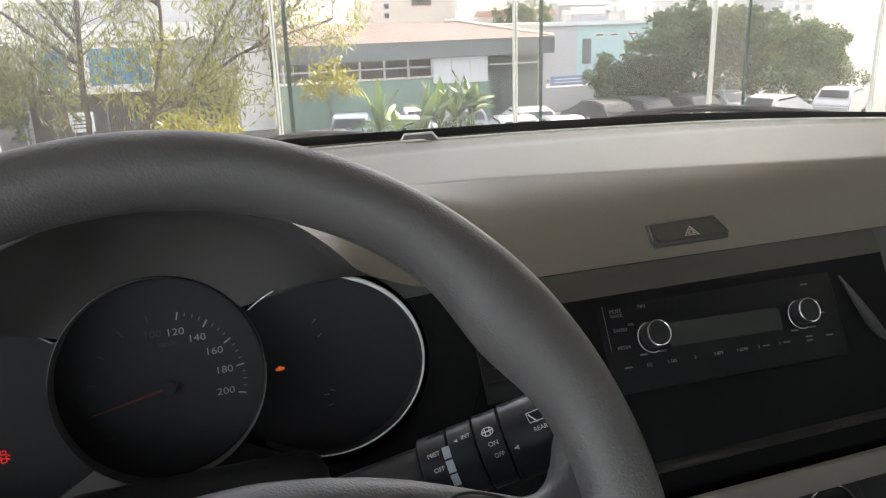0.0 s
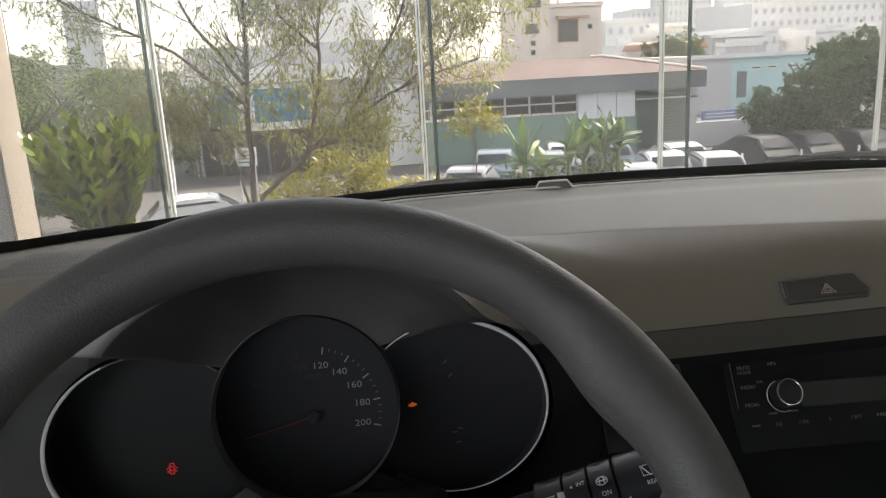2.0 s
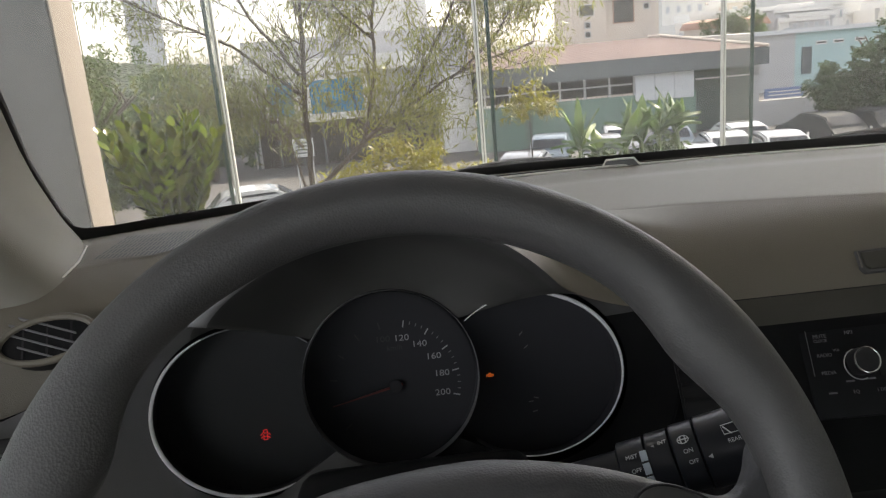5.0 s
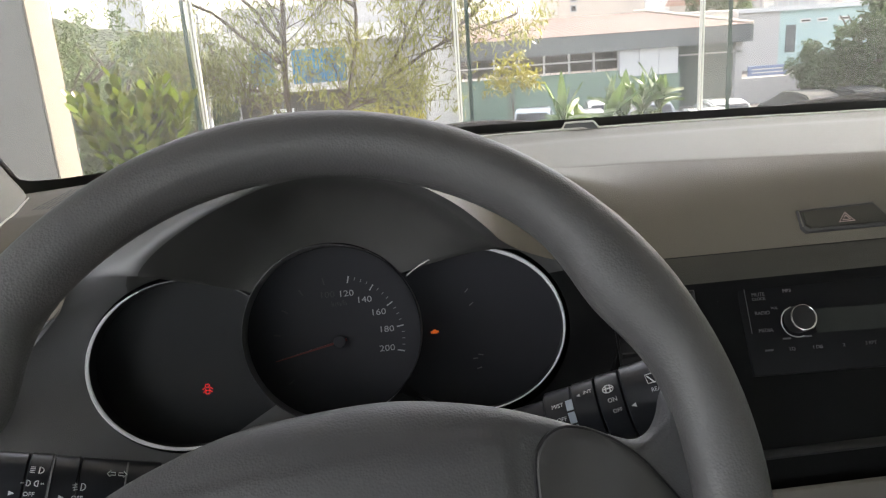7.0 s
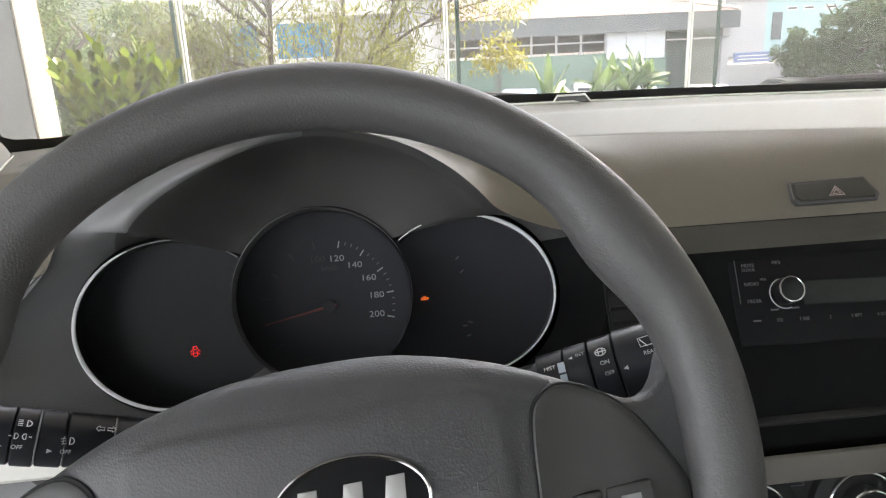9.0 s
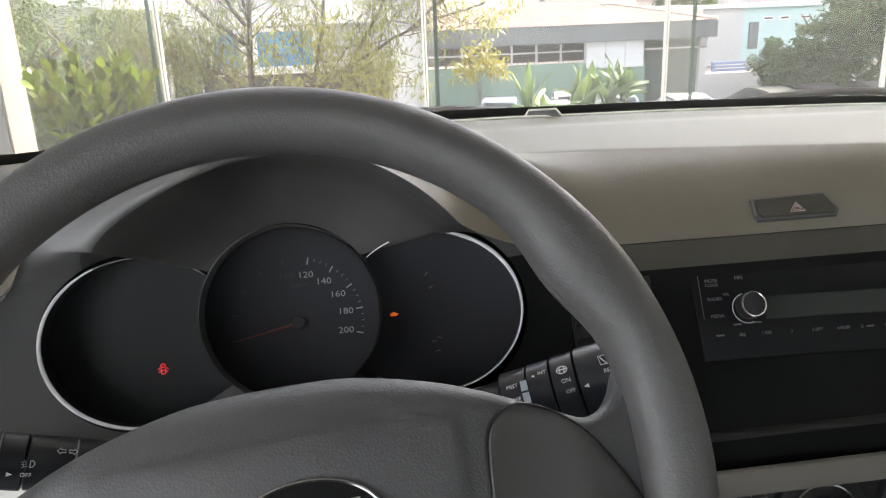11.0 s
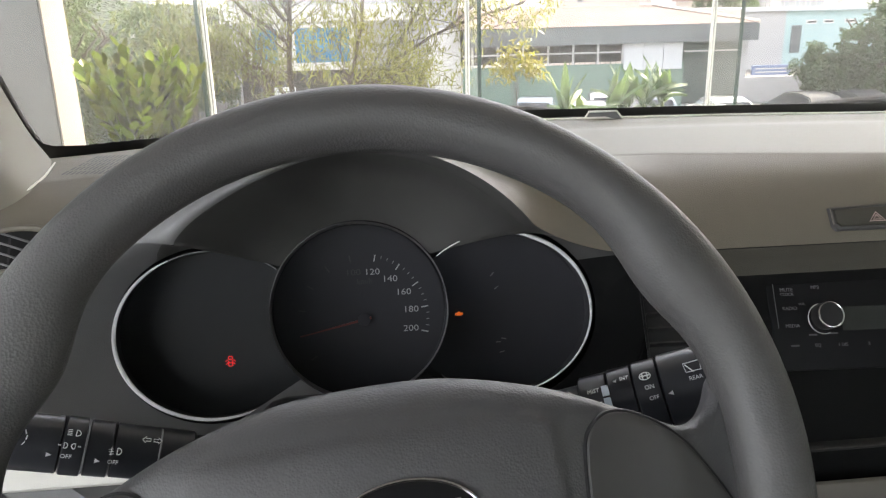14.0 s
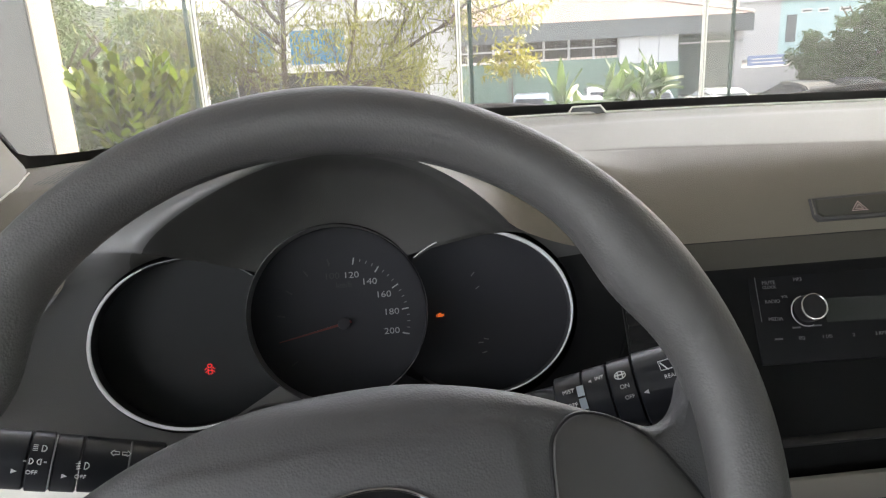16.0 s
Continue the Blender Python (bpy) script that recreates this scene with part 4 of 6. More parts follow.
domed(smooth_loop([(-0.05, -0.075), (0.05, -0.075), (0.038, -0.12), (0.032, -0.165), (-0.032, -0.165), (-0.038, -0.12)]), 0.006, "lower_spoke", M_SATIN, -0.012, 0.008)

# badge: black oval, chrome edge, plain silver shapes
BX, BY = 0.0100, -0.0060
part("badge", plate(ellipse(BX, BY, 0.0295, 0.0185, n=48), 0.022, 0.031, 0.001), M_GLOSSBLACK, wheel, "black oval badge with chrome edge and silver shapes")
v, f = sweep([(x, y, 0.031) for x, y in ellipse(BX, BY, 0.0295, 0.0185, n=64)], 0.0009, 8, closed=True)
mesh_part("badge_edge", v, f, M_CHROME, wheel)
for k, (u, s) in enumerate(((-0.017, 0.35), (0.0, 0.0), (0.016, -0.35))):
    part("badge_shape", plate([(BX + u - 0.0055, BY - 0.009), (BX + u + 0.0035, BY - 0.009), (BX + u + 0.005, BY + 0.009), (BX + u - 0.002, BY + 0.009)], 0.0305, 0.0318, 0.0003), M_SILVER, wheel)
# horn sign pressed into the pad
v, f = sweep([(x, y, wheel_face(x, y) + 0.0001) for x, y in ((0.058, -0.0065), (0.058, -0.0095), (0.0605, -0.0095), (0.0665, -0.0125), (0.0665, -0.0035), (0.0605, -0.0065), (0.058, -0.0065))], 0.0004, 5)
mesh_part("horn_sign", v, f, M_RIM, wheel)

# ================================================================ column and stalks
column = thing("steering_column", "black plastic steering column shroud", "steering column")
part("shroud", box(-0.085, 0.085, -0.10, 0.12, -0.06, 0.035, bevel=0.02, segs=3, m=pose(0, 0.40, 0.815, 26)), M_BLACK, column)


def stalk(name, label, root, tip, sections, r=0.0185, flat=0.85):
    """A stalk lying from root to tip: a thin neck, then a knob in several turning sections."""
    ob = thing(name, label, "stalk")
    a, b = Vector(root), Vector(tip)
    d = (b - a).normalized()
    zc = Vector((0, -0.80, 0.60))
    zc = (zc - d * zc.dot(d)).normalized()          # towards the driver
    yc = zc.cross(d)
    frame_m = Matrix((d, yc, zc)).transposed().to_4x4()
    frame_m.translation = a
    for s0, s1, nm, rr in sections:
        bm = bmesh.new()
        n = 36
        prof = [(s0, rr - 0.0012), (s0 + 0.0008, rr), (s1 - 0.0008, rr), (s1, rr - 0.0012)]
        vs = []
        for s, q in prof:
            vs.append([bm.verts.new((s, q * math.cos(2 * math.pi * k / n), flat * q * math.sin(2 * math.pi * k / n))) for k in range(n)])
        for i in range(3):
            for k in range(n):
                bm.faces.new((vs[i][k], vs[i][(k + 1) % n], vs[i + 1][(k + 1) % n], vs[i + 1][k]))
        bm.faces.new(vs[0][::-1])
        bm.faces.new(vs[3])
        part(nm, bm, M_STALK, ob, at=frame_m)
    return ob, frame_m


def on_stalk(fm, s, t, r, flip=False, a=0.0, flat=0.85):
    """A place on the knob's skin: s along it, t round it in degrees (0 faces the driver)."""
    q = radians(t)
    m = fm @ Matrix.Translation((s, r * math.sin(q) , flat * r * math.cos(q) + 0.0002)) @ pose(0, 0, 0, -t, 0, 0)
    return m @ pose(0, 0, 0, 0, 0, a + (180 if flip else 0))


wiper, WF = stalk("wiper_stalk", "black wiper stalk with white printed settings", (0.084, 0.383, 0.9205), (0.219, 0.345, 0.9700),
                  [(-0.01, 0.036, "neck", 0.0140), (0.036, 0.052, "setting_ring", 0.0175), (0.0523, 0.066, "collar", 0.0180), (0.0663, 0.080, "rear_ring", 0.0188), (0.0803, 0.118, "knob", 0.0196)])
for txt, s, t, sz in (("MIST", 0.0445, 20, 0.0032), ("OFF", 0.0452, -2, 0.0032), ("INT", 0.0445, -30, 0.0032), ("INT", 0.0622, 30, 0.0030), ("ON", 0.0742, 6, 0.0033), ("OFF", 0.0752, -11, 0.0030), ("REAR", 0.0985, 4, 0.0030)):
    text_part(txt, sz, M_PRINT, wiper, on_stalk(WF, s, t, 0.0201), "setting_mark")
for t in (19, -3, -25):
    part("setting_bar", box(-0.0019, 0.0019, -0.0030, 0.0030, 0, 0.0003), M_BLUE_PRINT, wiper, at=on_stalk(WF, 0.0508, t, 0.0181))
v, f = sweep([(-0.0038, -0.0026, 0), (-0.0044, 0.0026, 0), (0.0044, 0.0030, 0), (0.0040, -0.0026, 0)], 0.0003, 5, closed=True)
mesh_part("rear_wiper_sign", v, f, M_PRINT, wiper, at=on_stalk(WF, 0.0982, 22, 0.0199))
part("rear_wiper_arm", box(-0.0003, 0.0003, -0.0030, 0.0030, 0, 0.0003), M_PRINT, wiper, at=on_stalk(WF, 0.0964, 20, 0.0201, a=35))
v, f = sweep([(0.0030 * math.cos(k * math.pi / 6), 0.0023 * math.sin(k * math.pi / 6), 0) for k in range(12)], 0.0003, 5, closed=True)
mesh_part("washer_sign", v, f, M_PRINT, wiper, at=on_stalk(WF, 0.0732, 26, 0.0193))
for dx in (-0.0012, 0.0012):
    part("washer_line", box(dx - 0.0003, dx + 0.0003, -0.0022, 0.0022, 0, 0.0003), M_PRINT, wiper, at=on_stalk(WF, 0.0732, 26, 0.0194))
part("washer_line", box(-0.0026, 0.0026, -0.0003, 0.0003, 0, 0.0003), M_PRINT, wiper, at=on_stalk(WF, 0.0732, 26, 0.0195))
part("arrow_mark", plate([(-0.0015, 0), (0.0011, 0.0012), (0.0011, -0.0012)], 0, 0.0003), M_PRINT, wiper, at=on_stalk(WF, 0.0842, -10, 0.0199))
part("arrow_mark", plate([(-0.0010, 0), (0.0008, 0.0009), (0.0008, -0.0009)], 0, 0.0003), M_PRINT, wiper, at=on_stalk(WF, 0.0568, 31, 0.0185))

lights, LF = stalk("light_stalk", "black light stalk with white printed lamp symbols", (-0.077, 0.388, 0.9055), (-0.237, 0.352, 0.9620),
                   [(-0.01, 0.030, "neck", 0.0126), (0.030, 0.0712, "collar", 0.0143), (0.0715, 0.0842, "fog_ring", 0.0147), (0.0845, 0.0957, "lamp_ring", 0.0152), (0.0960, 0.165, "knob", 0.0148)])
for s_, r_ in ((0.08435, 0.0150), (0.0480, 0.01445)):
    v, f = sweep([(s_, r_ * math.cos(radians(q)), 0.85 * r_ * math.sin(radians(q))) for q in span(25, 150, 24)], 0.0005, 6)
    mesh_part("ring_line", v, f, M_PRINT_DIM, lights, at=LF)


def sign(parts_list, s, t, r=0.0164, name="lamp_sign"):
    bm = bmesh.new()
    for x0, x1, y0, y1, a in parts_list:
        add_box(bm, x0, x1, y0, y1, 0, 0.0003, m=pose(0, 0, 0, 0, 0, a))
    return part(name, bm, M_PRINT, lights, at=on_stalk(LF, s, t, r, flip=True) @ Matrix.Diagonal((0.8, 0.8, 1, 1)))


def ring_sign(s, t, w, h, r=0.0164, a0=-90, a1=90):
    v, f = sweep([(w * math.cos(radians(q)), h * math.sin(radians(q)), 0) for q in span(a0, a1, 9)] , 0.00035, 5, closed=True)
    return mesh_part("lamp_outline", v, f, M_PRINT, lights, at=on_stalk(LF, s, t, r, flip=True) @ Matrix.Diagonal((0.8, 0.8, 1, 1)))


SKIN = 0.0155
ring_sign(0.0900, -21, 0.0026, 0.0021, SKIN)                          # headlamp
sign([(-0.0038, -0.0010, y, y + 0.0004, 0) for y in (-0.0019, -0.0007, 0.0005, 0.0017)], 0.0912, -21, SKIN)
ring_sign(0.0690, 6, 0.0026, 0.0022, 0.0148)                          # fog lamp, its beam crossed
sign([(-0.0036, -0.0006, y, y + 0.0004, 12) for y in (-0.0018, -0.0002, 0.0014)] + [(-0.0024, -0.0020, -0.0026, 0.0026, 0)], 0.0702, 6, 0.0148)
for dx, a0 in ((0.0026, -90), (-0.0026, 90)):                         # side lamps, their round sides together
    ring_sign(0.0920 + dx, 4, 0.0021, 0.0018, SKIN, a0=a0, a1=a0 + 180)
for dx, sg in ((0.0046, 1), (-0.0046, -1)):
    sign([(-0.0009, 0.0009, -0.0002, 0.0002, q) for q in (0, 28, -28)], 0.0920 + dx, 4, SKIN)
for s, t in ((0.0928, 25), (0.0702, 28)):
    text_part("OFF", 0.0031, M_PRINT, lights, on_stalk(LF, s, t, SKIN - 0.0003, flip=True), "setting_mark")
for s, t in ((0.1008, 24), (0.0778, 28)):
    part("arrow_mark", plate([(0.0014, 0), (-0.0012, 0.0012), (-0.0012, -0.0012)], 0, 0.0003), M_PRINT, lights, at=on_stalk(LF, s, t, SKIN - 0.0003, flip=True))
for t, q in ((-14, 20), (-4, -8), (7, -34)):                          # arc of dashes on the knob
    part("dash_mark", box(-0.0003, 0.0003, -0.0011, 0.0011, 0, 0.0003), M_PRINT, lights, at=on_stalk(LF, 0.1122 + 0.0009 * abs(t + 4) / 10, t, 0.0151, flip=True, a=q))
for dx, sg in ((0.0030, 1), (-0.0030, -1)):
    v, f = sweep([(sg * 0.0030, 0, 0), (sg * 0.0008, 0.0022, 0), (sg * 0.0008, 0.0010, 0), (-sg * 0.0022, 0.0010, 0), (-sg * 0.0022, -0.0010, 0), (sg * 0.0008, -0.0010, 0), (sg * 0.0008, -0.0022, 0)], 0.0003, 5, closed=True)
    mesh_part("indicator_arrow", v, f, M_PRINT, lights, at=on_stalk(LF, 0.0528 - dx * 0.85, -24, 0.0146, flip=True) @ Matrix.Diagonal((0.8, 0.8, 1, 1)))

# ================================================================ dash fittings
def on_face(x, z, lift=0.0):
    """A place on the black centre face, facing the driver."""
    tilt = math.degrees(math.atan2(0.072, 0.119))
    return pose(x, face_y(z), z, 90 - tilt) @ Matrix.Translation((0, 0, lift))


radio = thing("car_radio", "black built-in car radio with two chrome-ringed knobs", "car radio", at=on_face(0.3810, 0.9300) @ pose(-0.0615, 0.0015, 0) @ pose(0.0615, -0.0015, 0, 0, 0, -1.5))
part("face_edge", box(-0.0962, -0.0958, -0.006, 0.026, 0.0006, 0.0013), M_RADIO_PRINT, radio)
part("display", box(-0.050, 0.049, -0.009, 0.008, 0.0022, 0.003), M_LCD, radio, "unlit grey-green display")
part("faceplate", plate([(-0.1000, -0.036), (0.1050, -0.036), (0.1065, 0.030), (-0.1015, 0.030)], -0.002, 0.0010, 0.0008), M_GLOSSBLACK, radio, "black radio faceplate")
for kx in (-0.0615, 0.0700):
    kn = part("knob", plate(ellipse(kx, 0.0015, 0.0096, 0.0096, n=40), 0.001, 0.011, 0.0012), M_BLACK, radio, "black knob with a chrome ring")
    v, f = sweep([(x, y, 0.0108) for x, y in ellipse(kx, 0.0015, 0.0089, 0.0089, n=40)], 0.0007, 8, closed=True)
    mesh_part("knob_ring", v, f, M_CHROME, kn)
    v, f = sweep([(x, y, 0.0014) for x, y in ellipse(kx - 0.001, 0.0, 0.0108, 0.0108, 100, 290, n=30)], 0.0004, 5)
    mesh_part("dial_arc", v, f, M_SILVER, radio)
for txt, x, y, sz in (("MUTE", -0.0865, 0.0215, 0.0038), ("CLOCK", -0.0865, 0.0183, 0.0030), ("RADIO", -0.0858, 0.0080, 0.0036), ("MEDIA", -0.0856, -0.0045, 0.0036), ("MP3", -0.0648, 0.0228, 0.0036), ("VOL", -0.0765, 0.0110, 0.0026),
                      ("EQ", -0.0690, -0.0188, 0.0034), ("1 DIS", -0.0505, -0.0188, 0.0034), ("2", -0.0310, -0.0188, 0.0034), ("3 RPT", -0.0110, -0.0188, 0.0034), ("4 RDM", 0.0095, -0.0188, 0.0034), ("5", 0.0245, -0.0188, 0.0034), ("6", 0.0435, -0.0188, 0.0034)):
    text_part(txt, sz, M_RADIO_PRINT, radio, pose(x, y, 0.0013))
for x, y in ((-0.0858, -0.0185), (0.0310, -0.0188), (0.0500, -0.0188), (0.0715, -0.0172), (0.0712, -0.0202), (0.0905, -0.0185), (-0.0715, -0.0112), (-0.0560, -0.0106), (0.0600, -0.0112), (0.0770, -0.0106), (0.0860, 0.0085), (0.0885, -0.0010), (0.0800, 0.0225)):
    part("button_bar", box(x - 0.003, x + 0.003, y - 0.0006, y + 0.0006, 0.001, 0.0013), M_RADIO_PRINT, radio)

HAZ = pose(0.382, 0.513, 0.9965, 54, 0, 0) @ Matrix.Diagonal((0.85, 0.74, 0.75, 1))
hazard = thing("hazard_switch", "black hazard switch with a red outlined triangle", "switch", at=pose(-0.010, 0, -0.002) @ HAZ)
part("bezel", plate([(-0.0405, 0.012), (0.029, 0.014), (0.0405, -0.005), (0.037, -0.012), (-0.037, -0.012), (-0.0405, -0.007)], -0.006, 0.0030, 0.002), M_DASH_LOW, hazard)
part("rocker", plate([(-0.038, 0.009), (0.027, 0.011), (0.037, -0.004), (0.034, -0.009), (-0.034, -0.009), (-0.038, -0.005)], 0.003, 0.006, 0.002), M_BAND, hazard)
M_TRI = mat("pale_red_print", (0.62, 0.45, 0.42), 0.6)
for q in (1.0, 0.5):
    v, f = sweep([(-0.0015 - 0.0070 * q, -0.0022 - 0.0033 * q, 0.0062), (-0.0015 + 0.0070 * q, -0.0022 - 0.0033 * q, 0.0062), (-0.0015, -0.0022 + 0.0060 * q, 0.0062)], 0.0006, 5, closed=True)
    mesh_part("triangle", v, f, M_TRI, hazard)
# highlight along left and top edge, drawn as a pale line
v, f = sweep([(-0.0400, -0.006, 0.0034), (-0.0400, 0.0115, 0.0034), (0.0285, 0.0135, 0.0034)], 0.0008, 6)
mesh_part("bezel_edge_glint", v, f, M_BEIGE_DIM, hazard)


def vent(name, label, at, w, h, n, frame_m=M_DASH_LOW):
    ob = thing(name, label, "air vent", at=at)
    v, f = sweep([(x, y, 0.002) for x, y in ellipse(0, 0, w, h, n=40)], 0.0025, 8, closed=True)
    mesh_part("vent_frame", v, f, frame_m, ob)
    part("vent_back", plate(ellipse(0, 0, w, h, n=40), -0.020, 0.0006), M_GLOSSBLACK, ob)
    for i in range(n):
        y = -h + 2 * h * (i + 0.7) / (n + 0.4)
        hw = w * math.sqrt(max(0.02, 1 - (y / h) ** 2)) * 0.92
        part("slat", box(-hw, hw, -0.0006, 0.0006, -0.0030, 0.0012, bevel=0.0004, m=pose(0, y, 0.001, -8, 0, -26)), M_TRIM, ob)
    for i in range(3):
        x = w * (-0.5 + 0.5 * i)
        part("vane", box(x - 0.0008, x + 0.0008, -h * 0.8, h * 0.8, 0.0, 0.0010), M_BLACK, ob)
    return ob


vent("air_vent", "oval grey air vent with black slats", pose(-0.242, 0.516, 0.9995, 50, 0, -6) @ pose(0.0015, -0.001, 0.0035, 0, 0, 8), 0.0335, 0.0160, 4, M_DASH)

sq = thing("air_vent", "dark rectangular air vent beside the steering wheel", "air vent", at=on_face(0.218, 0.934, 0.0006))
part("vent_back", box(-0.030, 0.030, -0.026, 0.026, 0.0, 0.0012), M_BLACK, sq)
v, f = sweep([(-0.030, -0.026, 0.001), (0.030, -0.026, 0.001), (0.030, 0.026, 0.001), (-0.030, 0.026, 0.001)], 0.0014, 6, closed=True)
mesh_part("vent_frame", v, f, M_BLACK, sq)
for k in range(4):
    part("slat", box(-0.029, 0.029, -0.0055, 0.0, -0.0008, 0.0008, m=pose(0, -0.013 + 0.0105 * k, 0.004, 58)), M_BLACK, sq)

# silvery curved edge at the far side of the centre stack
EDGE = [(0.487, 0.478, 0.954), (0.497, 0.471, 0.938), (0.512, 0.466, 0.918), (0.530, 0.464, 0.895), (0.546, 0.462, 0.872), (0.556, 0.452, 0.850)]
v, f = sweep(EDGE, [0.0008, 0.0028, 0.0045, 0.0050, 0.0050, 0.0045], 10)
edge = mesh_part("centre_trim", v, f, M_SATIN)
tagged(edge, "satin grey curved edge beside the car radio", "trim", kind="structure")

# dark slotted panel by the door, below the seam
slots = thing("switch_panel", "black slotted panel at the door end of the dash", "control panel", at=pose(-0.290, 0.452, 0.936, 68))
part("panel", box(-0.060, 0.060, -0.022, 0.022, -0.008, 0.0, bevel=0.002), M_BLACK, slots)
for y, h_, m_ in ((0.012, 0.0008, M_DASH_LOW), (-0.004, 0.0012, M_SILVER), (-0.016, 0.0008, M_DASH_LOW)):
    part("slot_edge", box(-0.059, 0.059, y - h_, y + h_, 0.0, 0.0012, bevel=0.0004), m_, slots)

# climate panel below, beige strip
strip = part("trim_strip", box(0.16, 0.99, -0.004, 0.004, -0.0095, 0.0095, bevel=0.003, m=pose(0, 0.412, 0.832, -15)), M_BEIGE_DIM)
tagged(strip, "beige plastic trim strip over the heater controls", "trim", kind="structure")
ledge = part("shelf_edge", box(0.20, 0.545, -0.006, 0.004, -0.0012, 0.0012, bevel=0.001, m=pose(0, 0.432, 0.8575)), M_BLACK)
tagged(ledge, "thin grey edge of the open tray", "trim", kind="structure")
heater = thing("heater_panel", "black heater panel with chrome-ringed rotary knobs", "control panel", at=pose(0.365, 0.412, 0.795, 72))
part("panel", box(-0.135, 0.17, -0.05, 0.036, -0.006, 0.0, bevel=0.004), M_BLACK, heater)
for kx in (-0.096, -0.016, 0.064):
    part("knob_bezel", plate(ellipse(kx, 0, 0.0365, 0.0365, n=48), 0.0, 0.007, 0.003), M_BLACK, heater)
    v, f = sweep([(x, y, 0.008) for x, y in ellipse(kx, 0, 0.0258, 0.0258, n=48)], 0.0015, 8, closed=True)
    mesh_part("bezel_ring", v, f, M_CHROME, heater)
    kn = part("knob", plate(ellipse(kx, 0, 0.0175, 0.0175, n=48), 0.0, 0.018, 0.002), M_BLACK, heater, "round black knob with a chrome ring")
    v, f = sweep([(x, y, 0.018) for x, y in ellipse(kx, 0, 0.0160, 0.0160, n=48)], 0.0012, 8, closed=True)
    mesh_part("knob_ring", v, f, M_CHROME, kn)
v, f = sweep([(-0.066, 0.019, 0.0004), (-0.064, 0.0225, 0.0004), (-0.059, 0.0230, 0.0004), (-0.054, 0.0210, 0.0004), (-0.053, 0.019, 0.0004)], 0.0003, 5, closed=True)
mesh_part("car_sign", v, f, M_RADIO_PRINT, heater)
# lower dash trim left of the column, its beige paled for window light
pale = part("lower_trim", box(-0.345, -0.06, -0.006, 0.006, -0.0098, 0.0098, bevel=0.004, m=pose(0, 0.428, 0.8825, -35)), M_BEIGE)
tagged(pale, "beige trim strip under the light stalk, paled as window-lit", "trim", kind="structure")

# sunload sensor on the dash by the glass
SENS = pose(0.272, 0.868, 1.0262, 66)
TRAP = [(-0.0225, -0.004), (-0.0165, 0.0045), (0.0165, 0.0045), (0.0225, -0.004)]
sensor = thing("sun_sensor", "small raised plastic sensor cover on the dash", "sensor", at=SENS)
part("cover", plate(TRAP, -0.02, 0.002, 0.001), M_TRIM, sensor)
# upper edge in pale beige, a painted lit line round the cover
v, f = sweep([(x, y, 0.002) for x, y in TRAP], 0.0013, 6)
mesh_part("cover_edge_glint", v, f, M_BEIGE, sensor)


# ================================================================ outside
GZ = -4.2
M_ASPHALT = mat("asphalt", (0.085, 0.082, 0.077), 0.9, vary=0.15, scale=0.6, stain=((0.11, 0.105, 0.10), 0.3))
M_GREENWALL = mat("pale_green_render", (0.135, 0.215, 0.172), 0.9, vary=0.10, scale=0.5, stain=((0.11, 0.175, 0.145), 0.4))
M_FASCIA = mat("weathered_grey_cladding", (0.115, 0.13, 0.132), 0.8, vary=0.14, scale=0.7)
M_ROOF = mat("red_roof_sheet", (0.105, 0.066, 0.058), 0.85, vary=0.18, scale=0.5, stain=((0.14, 0.10, 0.09), 0.5))
M_DARKWIN = mat("dark_window", (0.05, 0.045, 0.04), 0.3, vary=0.2, scale=1.0)
M_METALPANEL = mat("pale_metal_sheet", (0.52, 0.54, 0.55), 0.6, vary=0.06, scale=1.0)
M_WHITEPAINT = mat("white_render", (0.70, 0.68, 0.65), 0.9, vary=0.06, scale=0.4, stain=((0.55, 0.54, 0.52), 0.3))
M_CREAM = mat("cream_render", (0.58, 0.50, 0.43), 0.9, vary=0.06, scale=0.4, stain=((0.48, 0.42, 0.37), 0.35))
M_GREYRENDER = mat("grey_render", (0.42, 0.42, 0.42), 0.9, vary=0.1, scale=0.4)
M_CYAN = mat("cyan_painted_wall", (0.36, 0.50, 0.50), 0.8, vary=0.06, scale=0.4)
M_TERRA = mat("terracotta_roof", (0.38, 0.22, 0.16), 0.8, vary=0.15, scale=0.5)
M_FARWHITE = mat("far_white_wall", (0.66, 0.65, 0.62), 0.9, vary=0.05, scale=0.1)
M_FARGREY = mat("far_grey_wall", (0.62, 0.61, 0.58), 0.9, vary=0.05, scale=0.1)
# window tone lightened to carry the haze of distance
M_FARWIN = mat("far_window_hazed", (0.38, 0.41, 0.43), 0.4, vary=0.1, scale=0.2)
M_STEEL = mat("stainless_tank", (0.6, 0.6, 0.6), 0.35, metal=0.8, vary=0.06)
M_HILL = mat("wooded_hill", (0.030, 0.042, 0.020), 0.95, vary=0.5, scale=0.12, grain=1.0, grain_scale=0.35, depth=3.0)
# distance haze put into one pale tone for wall and windows
M_HAZEBLOCK = mat("far_wall_hazed", (0.46, 0.47, 0.48), 0.9, vary=0.06, scale=0.1)
M_CARWHITE = mat("white_car_paint", (0.40, 0.41, 0.41), 0.25, vary=0.02, coat=0.6)
M_CARSILVER = mat("silver_car_paint", (0.20, 0.21, 0.22), 0.3, vary=0.02, coat=0.6)
M_CARBLUE = mat("blue_grey_car_paint", (0.12, 0.16, 0.19), 0.3, vary=0.02, coat=0.5)
M_CARWIN = mat("car_window", (0.02, 0.025, 0.03), 0.22, vary=0.05, spec=0.25)
